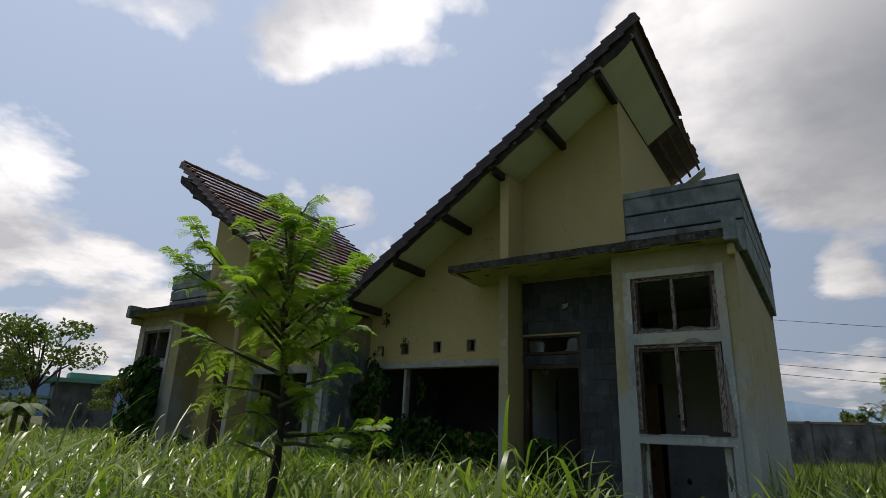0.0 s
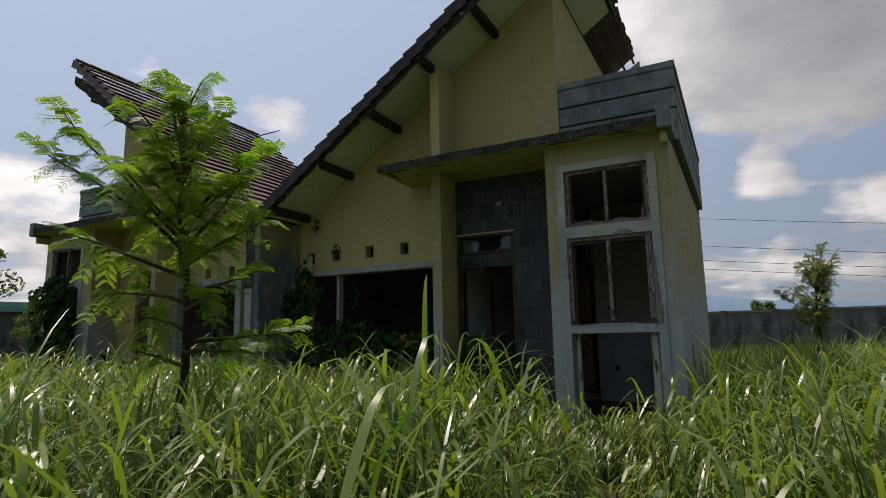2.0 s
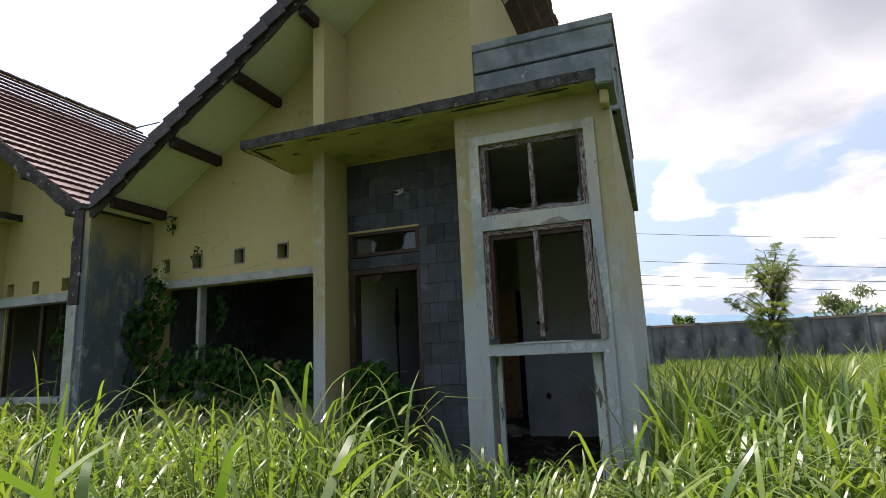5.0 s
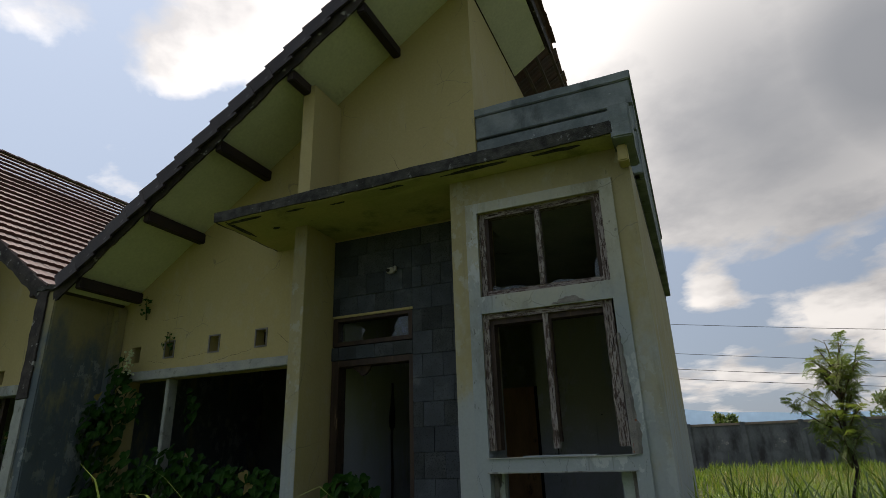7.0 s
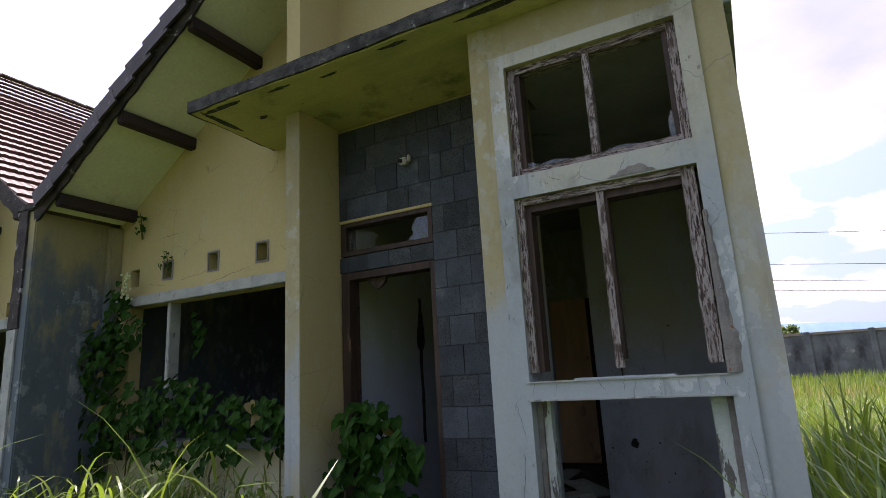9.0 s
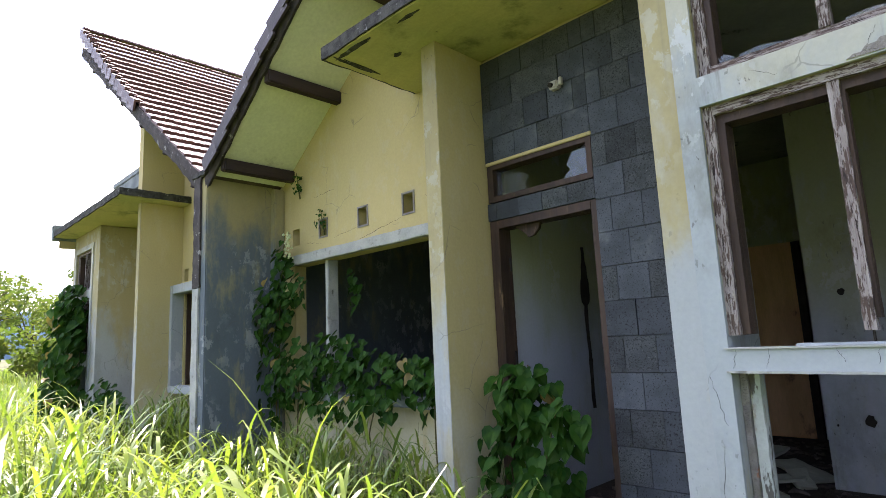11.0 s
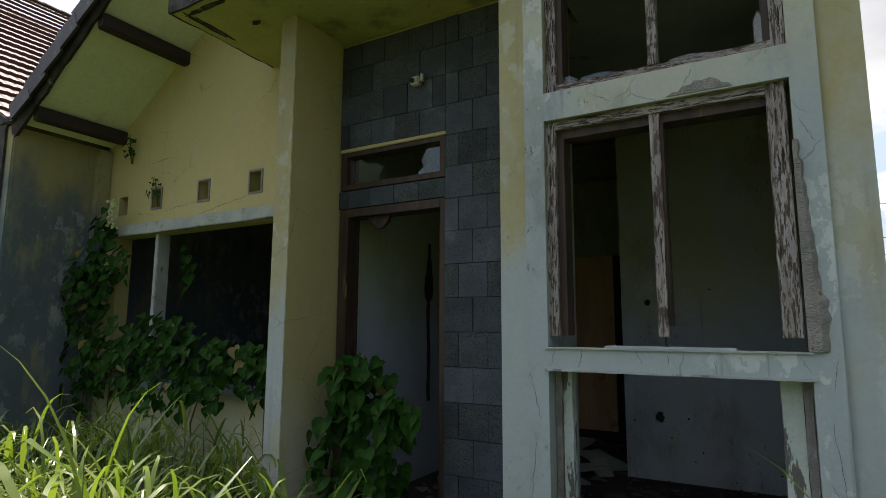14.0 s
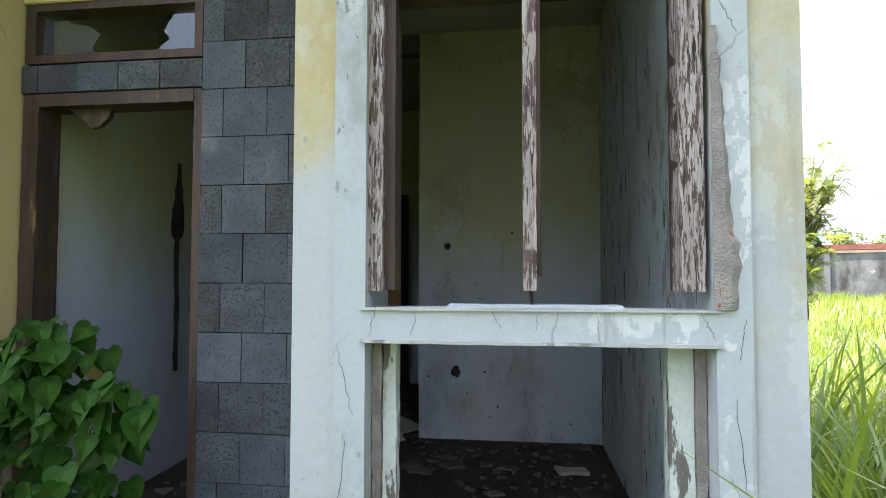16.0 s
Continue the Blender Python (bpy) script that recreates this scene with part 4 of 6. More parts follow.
for dims in ((-3.855, -3.80, YB - 0.03, YB + 0.08, 2.51, 2.80), (-2.985, -2.945, YB - 0.03, YB + 0.08, 2.51, 2.80)):
    worn_bar("stile", dims, M_WOOD_BROWN, trans, 0.003)
for dims in ((-3.80, -2.985, YB - 0.03, YB + 0.08, 2.765, 2.80), (-3.80, -2.985, YB - 0.03, YB + 0.08, 2.51, 2.55)):
    worn_bar("rail", dims, M_WOOD_BROWN, trans, 0.003)
under(boxed("trim_strip", (-3.86, -2.93, YB - 0.045, YB - 0.005, 2.80, 2.825), M_YELLOW, bevel=0.004), trans)


def shard(name, outline, y, parent):
    ob = prism(name, outline, "y", y, y + 0.004, m_glass)
    ob.visible_shadow = False
    return under(ob, parent)


shard("glass_shard", [(-3.80, 2.55), (-3.80, 2.765), (-3.72, 2.765), (-3.66, 2.72), (-3.56, 2.705), (-3.50, 2.66), (-3.54, 2.60), (-3.52, 2.55)], YB + 0.02, trans)
shard("glass_shard", [(-2.985, 2.55), (-2.985, 2.765), (-3.10, 2.765), (-3.15, 2.70), (-3.17, 2.66), (-3.14, 2.62), (-3.19, 2.585), (-3.20, 2.55)], YB + 0.02, trans)

# bay windows
for mirrored in (False, True):
    fx = (lambda x: 2 * AXIS - x) if mirrored else (lambda x: x)

    def sp(a, b):
        return (fx(b), fx(a)) if mirrored else (a, b)

    dy = 0.12 if mirrored else 0.0
    y0, y1 = 7.505 + dy, 7.585 + dy
    win = thing("window_upper_" + ("left" if mirrored else "right"), (fx(-1.46), 7.55 + dy, 2.62), "timber window with peeling white paint and missing panes", "window", kind="structure")
    worn_bar("stile", (*sp(-1.968, -1.918), y0, y1, 2.622, 3.348), M_WOOD_OLD, win)
    worn_bar("stile", (*sp(-1.002, -0.952), y0, y1, 2.622, 3.348), M_WOOD_OLD, win)
    worn_bar("rail", (*sp(-1.918, -1.002), y0, y1, 3.305, 3.348), M_WOOD_RAIL, win)
    worn_bar("rail", (*sp(-1.918, -1.002), y0, y1, 2.622, 2.668), M_WOOD_RAIL, win)
    worn_bar("mullion", (*sp(-1.485, -1.445), y0 - 0.005, y1 - 0.01, 2.668, 3.305), M_WOOD_OLD, win)
    for dims in ((*sp(-1.918, -1.888), y0 + 0.015, y1 + 0.03, 2.668, 3.305), (*sp(-1.030, -1.002), y0 + 0.015, y1 + 0.03, 2.668, 3.305)):
        worn_bar("rebate", dims, M_WOOD_BROWN, win, 0.003, "bare brown wood of the rebate")
    for a, b, h in ((-1.90, -1.82, 0.05), (-1.80, -1.62, 0.035), (-1.40, -1.22, 0.03), (-1.06, -1.02, 0.16)):
        shard("glass_shard", [(fx(a), 2.668), (fx(b), 2.668), (fx(b), 2.668 + h * 0.5), (fx((a + b) / 2), 2.668 + h), (fx(a), 2.668 + h * 0.7)], y0 + 0.03, win)
    low = thing("window_lower_" + ("left" if mirrored else "right"), (fx(-1.46), 7.55 + dy, 1.40), "rotten timber window frame with no glass, paint peeling", "window", kind="structure")
    worn_bar("stile", (*sp(-1.972, -1.924), y0 - 0.015, y1, 1.452, 2.478), M_WOOD_OLD, low, 0.009)
    stile_r = worn_bar("stile", (*sp(-1.035, -0.966), y0 - 0.015, y1, 1.455, 2.478), M_WOOD_OLD, low, 0.009)
    worn_bar("rail", (*sp(-1.924, -1.035), y0 - 0.015, y1, 2.437, 2.478), M_WOOD_RAIL, low, 0.008)
    for dims in ((*sp(-1.925, -1.890), y0 + 0.012, y1 + 0.03, 1.455, 2.44), (*sp(-1.034, -1.022), y0 + 0.012, y1 + 0.03, 1.455, 2.44), (*sp(-1.890, -1.034), y0 + 0.012, y1 + 0.03, 2.395, 2.44), (*sp(-1.452, -1.436), y0 + 0.010, y1, 1.50, 2.395)):
        worn_bar("rebate", dims, M_WOOD_BROWN, low, 0.003, "bare brown wood of the rebate")
    mul = worn_bar("mullion", (*sp(-1.490, -1.450), y0 - 0.01, y1 - 0.02, 1.455, 2.436), M_WOOD_OLD, low, 0.006)
    bm = bmesh.new()
    tube(bm, [(fx(-1.468), y0 + 0.02, 1.50), (fx(-1.466), y0 + 0.02, 1.40)], [0.006, 0.005])
    under(part("bare_rod", bm, M_DARK, None, "thin rod left under the rotten mullion"), mul)
    under(boxed("sill_strip", (*sp(-1.72, -1.20), y0 - 0.02, y1, 1.401, 1.412), M_FRAME, bevel=0.002, jitter=0.003, cuts=8), low)
    if not mirrored:
        bm = bmesh.new()
        n = 26
        ring = []
        for i in range(n + 1):
            z = 1.405 + (2.22 - 1.405) * i / n
            w = 0.026 + 0.05 * (1 - abs(2 * i / n - 0.55)) * 0.5 + 0.016 * noise.noise(Vector((0, 0, z * 22)))
            if z < 1.62:
                w += 0.022
            ring.append([bm.verts.new((-0.958, 7.452, z)), bm.verts.new((-0.95 + w * 0.6, 7.445 + 0.006 * noise.noise(Vector((3, 1, z * 30))), z)), bm.verts.new((-0.95 + max(0.006, w), 7.461, z))])
        for a, b in zip(ring, ring[1:]):
            bm.faces.new((a[0], a[1], b[1], b[0]))
            bm.faces.new((a[1], a[2], b[2], b[1]))
        under(part("broken_render", bm, M_CEMENT, None, "bare cement where the render broke off"), low)
        under(prism("broken_render", [(-1.41, 2.488), (-1.385, 2.503), (-1.36, 2.502), (-1.345, 2.521), (-1.31, 2.524), (-1.295, 2.538), (-1.26, 2.533), (-1.235, 2.541), (-1.205, 2.528), (-1.19, 2.509), (-1.165, 2.503), (-1.15, 2.488)], "y", 7.4575, 7.463, M_CEMENT), low)
    base = thing("window_base_" + ("left" if mirrored else "right"), (fx(-1.46), 7.55 + dy, FLOOR), "weathered pale jambs of the low opening", "window", kind="structure")
    for outer, inner, y_in in ((-1.968, -1.938, 7.545), (-0.983, -0.952, 7.545)):
        worn_bar("reveal", (*sp(outer, inner), y_in + dy, 7.62 + dy, 0.21, 1.298), M_CEMENT, base, 0.010, "crumbling bare cement reveal")
    worn_bar("jamb", (*sp(-1.936, -1.893), 7.562 + dy, 7.62 + dy, 0.21, 1.298), M_JAMB, base, 0.006, "pale painted jamb streaked with rot")
    worn_bar("jamb", (*sp(-1.058, -0.985), 7.562 + dy, 7.62 + dy, 0.21, 1.298), M_JAMB, base, 0.006, "pale painted jamb streaked with rot")
    if not mirrored:
        worn_bar("lip", (-1.985, -0.935, 7.452, 7.47, 1.296, 1.306), M_LEDGE, base, 0.004)
        worn_bar("lip", (-1.985, -0.935, 7.452, 7.50, 1.396, 1.403), M_LEDGE, base, 0.004)
        for x0, x1, z0, z1 in ((-0.935, -0.90, 1.58, 1.63), (-0.95, -0.915, 1.44, 1.475), (-0.955, -0.925, 1.41, 1.43)):
            under(boxed("brick_chip", (x0, x1, 7.450, 7.470, z0, z1), M_BRICK, None, "broken red brick showing in the render", bevel=0.004, jitter=0.006, cuts=2), base)


# front-room opening: ledge above, post, sill
ledge = structure(boxed("garage_lintel", (-6.95, -4.03, 8.165, YB - 0.002, 2.37, 2.475), M_LEDGE, bevel=0.006, jitter=0.008, cuts=24), "chipped pale concrete ledge above the wide opening", "lintel")
structure(boxed("garage_sill", (-6.93, -4.03, 8.15, YB + 0.16, 0.93, 1.0), M_PARAPET, bevel=0.008, jitter=0.008, cuts=14), "weathered concrete sill of the wide opening", "sill")
structure(boxed("garage_post", (-6.175, -6.12, 8.242, 8.37, 0.99, 2.37), M_LEDGE, bevel=0.006), "slim plastered post in the wide opening", "post")
# vent linings
for x, z in ((-6.25, 2.62), (-5.56, 2.62), (-4.89, 2.62)):
    ob = holed("vent", x - 0.010, x + 0.160, z - 0.010, z + 0.20, 8.222, 8.235, [(x + 0.008, x + 0.142, z + 0.008, z + 0.182)], M_CEMENT)
    tagged(ob, "small brown framed vent hole in the yellow wall", "vent", "vents above the wide opening")
# neighbour's framed window
nb = thing("window_neighbour", (-9.1, YB, 0.95), "white-framed window with dark panes in the yellow wall", "window", kind="structure")
for nm, d in (("frame_side", (-10.08, -9.93, 8.06, YB, 0.90, 2.46)), ("frame_side", (-8.37, -8.22, 8.06, YB, 0.90, 2.46)), ("frame_head", (-9.93, -8.37, 8.06, YB, 2.33, 2.46)), ("frame_sill", (-9.93, -8.37, 8.04, YB, 0.90, 1.0))):
    under(boxed(nm, d, M_FRAME, bevel=0.006), nb)
for x in (-9.90, -9.15, -8.42):
    worn_bar("stile", (x - 0.03, x + 0.03, 8.26, 8.32, 1.0, 2.33), M_WOOD_BROWN, nb, 0.003)
nd_ = thing("door_2", (-11.0, YB, FLOOR), "dark wooden door set back in the porch", "door", kind="structure")
under(boxed("leaf", (-11.42, -10.58, YB + 0.05, YB + 0.09, FLOOR, 2.35), M_WOOD_BROWN, bevel=0.005), nd_)
under(boxed("transom_panel", (-11.42, -10.58, YB + 0.05, YB + 0.08, 2.45, 2.80), M_DARK), nd_)
under(boxed("rail", (-11.46, -10.54, YB - 0.02, YB + 0.10, 2.355, 2.445), M_WOOD_BROWN), nd_)

# spalled patches under the canopy's edge
def spall(x, y, lx, ly, seed):
    rng = random.Random(seed)
    pts = [(x + lx * math.cos(a) * rng.uniform(0.6, 1.2), y + ly * math.sin(a) * rng.uniform(0.5, 1.2)) for a in (2 * math.pi * k / 16 for k in range(16))]
    verts = [(u, v, 3.685) for u, v in pts] + [(u, v, 3.697) for u, v in pts]
    n = len(pts)
    faces = [tuple(range(n))[::-1], tuple(range(n, 2 * n))] + [(i, (i + 1) % n, n + (i + 1) % n, n + i) for i in range(n)]
    structure(raw("canopy_spall", verts, faces, M_MOSS), "dark spalled patch under the canopy edge", "stain")


for i, (x, y, lx, ly) in enumerate(((-4.35, 7.31, 0.22, 0.025), (-4.55, 7.50, 0.03, 0.20), (-3.75, 7.33, 0.10, 0.02), (-3.30, 7.38, 0.08, 0.015), (-2.7, 7.31, 0.12, 0.02), (-1.9, 7.30, 0.30, 0.03), (-1.2, 7.31, 0.2, 0.03), (-4.2, 7.62, 0.04, 0.025))):
    spall(x, y, lx, ly, 300 + i)

# small things on the walls
cam_box = thing("wall_lamp_holder", (-3.16, YB - 0.04, 3.22), "small yellowed white fitting on the stone wall", "fitting")
fit_body = under(boxed("body", (-3.20, -3.125, 8.135, 8.195, 3.19, 3.25), M_WHITEFIX, bevel=0.01), cam_box)
bm = bmesh.new()
tube(bm, [(-3.175, 8.137, 3.218), (-3.175, 8.118, 3.215)], [0.018, 0.016], 10)
under(part("socket", bm, M_DARK), fit_body)
under(boxed("clip", (-3.125, -3.10, 8.15, 8.18, 3.21, 3.265), M_WHITEFIX, bevel=0.004), cam_box)

board = thing("plywood_panel", (-3.05, 12.4, FLOOR), "bare plywood panel leaning in the back passage", "panel")
under(boxed("sheet", (-3.36, -2.84, 12.36, 12.40, FLOOR + 0.02, 2.42), M_PLY, bevel=0.003), board)
under(boxed("edge_post", (-2.84, -2.76, 12.35, 12.41, FLOOR, 2.42), M_DARK, bevel=0.004), board)
structure(boxed("wall_passage_back", (-3.82, -0.84, 12.5, 12.6, FLOOR, 3.46), M_INNER), "green wall behind the passage")



def broken_board(x, y, lx, ly, turn, tilt, lift):
    bm = bmesh.new()
    add_box(bm, -lx / 2, lx / 2, -ly / 2, ly / 2, 0.0, 0.022)
    bmesh.ops.subdivide_edges(bm, edges=[e for e in bm.edges if e.calc_length() > 0.2], cuts=5, use_grid_fill=True)
    for v in bm.verts:
        p = v.co * 12
        v.co += Vector((noise.noise(p), noise.noise(p + Vector((4, 2, 9))), 0.3 * noise.noise(p + Vector((8, 1, 2))))) * 0.02
    ob = part("broken_board", bm, M_CEIL)
    ob.matrix_world = pose(x, y, FLOOR + lift, 0, tilt, turn)
    tagged(ob, "pale broken ceiling board lying in the rubble", "board", "broken boards in the passage")


for spec in ((-2.72, 10.15, 0.55, 0.22, 20, -7, 0.035), (-2.55, 10.55, 0.48, 0.26, -35, 9, 0.05), (-2.95, 10.8, 0.60, 0.20, 70, -12, 0.07), (-2.62, 9.75, 0.30, 0.16, 50, 4, 0.02), (-1.15, 9.6, 0.22, 0.10, 15, 5, 0.015), (-2.48, 10.2, 0.25, 0.14, -60, 22, 0.06)):
    broken_board(*spec)

# holes and rot trails in the plaster


def blot(name, cx, cz, y, rx, rz, seed, label, axis="y"):
    rng = random.Random(seed)
    pts = [(cx + rx * math.cos(a) * rng.uniform(0.75, 1.15), cz + rz * math.sin(a) * rng.uniform(0.75, 1.15)) for a in (2 * math.pi * k / 14 for k in range(14))]
    ob = prism(name, pts, axis, y, y + 0.006, M_DARK)
    return structure(ob, label, "stain")


blot("wall_hole_a", -2.05, 1.72, 10.291, 0.028, 0.030, 1, "round dark hole knocked in the plaster")
blot("wall_hole_b", -1.985, 0.73, 10.291, 0.035, 0.05, 2, "ragged dark hole in the plaster")
for i in range(9):
    rr = random.Random(40 + i)
    blot("wall_hole_small_%s" % "abcdefghijklmnop"[i], rr.uniform(-2.25, -0.95), rr.choice((rr.uniform(0.25, 0.5), rr.uniform(0.4, 2.4))), 10.291, rr.uniform(0.005, 0.010), rr.uniform(0.004, 0.012), 60 + i, "small chip in the plaster")


def crack(x, z, run, drop, y, seed, width=0.0005):
    """A hairline crack wandering from (x, z) over a wall that faces the walker."""
    rng = random.Random(seed)
    pts, n = [], 9
    for i in range(n + 1):
        t = i / n
        pts.append((x + run * t + rng.uniform(-1, 1) * 0.005, z - drop * t + rng.uniform(-1, 1) * 0.006))
    bm = bmesh.new()
    prev = None
    for i, (u, w) in enumerate(pts):
        k = width * (0.35 + rng.uniform(0.3, 1.0)) * math.sin(math.pi * (0.12 + 0.80 * i / n))
        across = Vector((drop, 0, run)).normalized() * k
        c = Vector((u, y - 0.0012, w))
        cur = (bm.verts.new(c - across), bm.verts.new(c + across), bm.verts.new(c + across + Vector((0, 0.003, 0))), bm.verts.new(c - across + Vector((0, 0.003, 0))))
        if prev:
            for j in range(4):
                bm.faces.new((prev[j], prev[(j + 1) % 4], cur[(j + 1) % 4], cur[j]))
        else:
            bm.faces.new(cur)
        prev = cur
    bm.faces.new(prev[::-1])
    bmesh.ops.recalc_face_normals(bm, faces=bm.faces[:])
    structure(part("wall_crack", bm, M_DARK), "hairline crack in the old render", "crack")


for i, (x, z, run, drop) in enumerate(((-1.94, 1.40, -0.015, 0.08), (-1.81, 1.40, -0.02, 0.085), (-1.28, 1.395, 0.012, 0.10), (-0.985, 1.39, 0.03, 0.07), (-0.87, 1.38, -0.02, 0.12), (-1.58, 1.39, 0.02, 0.05), (-1.45, 1.39, -0.01, 0.06),
                                       (-2.06, 1.28, 0.05, 0.20), (-2.03, 1.0, -0.03, 0.25), (-0.90, 1.15, 0.03, 0.3), (-0.93, 2.3, 0.05, 0.10), (-0.92, 0.95, 0.05, 0.14), (-1.75, 2.58, 0.10, 0.06), (-1.30, 2.60, -0.05, 0.09))):
    crack(x, z, run, drop, YF - 0.018, 500 + i)
for i, (x, z, run, drop) in enumerate(((-6.02, 2.58, 0.50, -0.05), (-5.55, 2.50, 0.62, -0.10), (-6.5, 2.60, 0.30, 0.05), (-6.35, 3.08, 0.40, -0.02), (-4.6, 2.75, 0.20, 0.16), (-3.2, 4.6, 0.25, 0.5))):
    crack(x, z, run, drop, YB, 540 + i, 0.0012)


def rot_trail():
    rng = random.Random(8)
    bm = bmesh.new()
    prev = None
    for i in range(41):
        z = 0.84 + (2.26 - 0.84) * i / 40
        w = 0.012 + 0.008 * noise.noise(Vector((0, 2, z * 7)))
        if 1.74 < z < 2.12:
            w = 0.035 - 0.07 * abs(z - 1.85) + 0.006 * noise.noise(Vector((0, 5, z * 21)))
        w = max(w, 0.004) * 2.3
        y = 9.43 + 0.03 * noise.noise(Vector((1, 0, z * 2.2)))
        cur = [bm.verts.new((-3.818, y - w, z)), bm.verts.new((-3.800, y, z)), bm.verts.new((-3.818, y + w, z))]
        if prev:
            bm.faces.new((prev[0], prev[1], cur[1], cur[0]))
            bm.faces.new((prev[1], prev[2], cur[2], cur[1]))
        prev = cur
    structure(part("wall_rot_trail", bm, M_DARK), "dark termite trail running down the hall wall", "stain")


rot_trail()


def rubble():
    rng = random.Random(21)
    verts, faces = [], []
    for _ in range(900):
        x, y = rng.uniform(-3.7, -0.9), rng.uniform(7.8, 12.3)
        if x < -2.0 and y < 8.4:
            continue
        if 10.25 < y < 10.47 and x > -2.32:
            continue
        s, h = rng.uniform(0.01, 0.03) if rng.random() < 0.8 else rng.uniform(0.03, 0.11), rng.uniform(0.004, 0.02)
        a = rng.uniform(0, math.pi)
        tip = rng.uniform(0, 0.02)
        b = len(verts)
        for k in range(5):
            t = a + 2 * math.pi * k / 5 + rng.uniform(-0.3, 0.3)
            verts.append((x + s * math.cos(t), y + 0.7 * s * math.sin(t), FLOOR + 0.0 + tip * (k % 2)))
        for k in range(5):
            vx, vy, vz = verts[b + k]
            verts.append((x + (vx - x) * 0.85, y + (vy - y) * 0.85, vz + h))
        faces.append(tuple(b + 5 + k for k in range(5)))
        faces.extend((b + k, b + (k + 1) % 5, b + 5 + (k + 1) % 5, b + 5 + k) for k in range(5))
    ob = raw("rubble", verts, faces, M_CLUTTER)
    tagged(ob, "broken plaster rubble and litter on the dirty floor", "rubble", kind="stuff")


rubble()

# ---- plants ----


def fast_mesh(name, co, quads, material):
    """A quad mesh from arrays: co (n, 3), quads (m, 4)."""
    me = bpy.data.meshes.new(name)
    me.vertices.add(len(co))
    me.vertices.foreach_set("co", np.ascontiguousarray(co, dtype=np.float32).ravel())
    me.loops.add(quads.size)
    me.loops.foreach_set("vertex_index", np.ascontiguousarray(quads, dtype=np.int32).ravel())
    me.polygons.add(len(quads))
    me.polygons.foreach_set("loop_start", np.arange(0, quads.size, 4, dtype=np.int32))
    me.polygons.foreach_set("loop_total", np.full(len(quads), 4, dtype=np.int32))
    me.polygons.foreach_set("use_smooth", np.ones(len(quads), dtype=bool))
    me.materials.append(material)
    me.update(calc_edges=True)
    me.validate()
    return new(name, me)


# camera's line in plan, grass kept low along it; no path lies there
CAMERA_LINE = np.array([(0.1, -1.5), (0.0, 0.0), (-0.1, 0.1), (-0.11, 1.04), (-0.54, 2.48), (-0.51, 3.22), (-0.66, 3.78), (-1.07, 4.85), (-1.12, 5.15), (-1.51, 5.75)])


def off_camera_line(px, py):
    """Distance from the camera's line."""
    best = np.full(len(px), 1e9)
    for a, b in zip(CAMERA_LINE, CAMERA_LINE[1:]):
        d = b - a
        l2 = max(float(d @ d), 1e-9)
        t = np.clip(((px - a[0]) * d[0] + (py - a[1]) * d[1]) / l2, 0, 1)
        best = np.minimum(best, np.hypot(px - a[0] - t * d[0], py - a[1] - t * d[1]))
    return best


def in_house(px, py):
    bay = (px > -2.3) & (px < -0.62) & (py > 7.38) & (py < 13.4)
    bay2 = (px > -13.8) & (px < -12.0) & (py > 7.45) & (py < 13.4)
    main = (px > -12.1) & (px < -2.2) & (py > 8.1) & (py < 13.4)
    porch = (px > -3.9) & (px < -2.2) & (py > 7.5) & (py < 8.3)
    pier = (px > -7.5) & (px < -6.95) & (py > 7.25) & (py < 8.3)
    return bay | bay2 | main | porch | pier


def swell(px, py):
    return 0.5 + 0.5 * np.sin(px * 1.7 + 1.3 * np.sin(py * 0.9)) * np.cos(py * 1.3 + np.sin(px * 0.7))


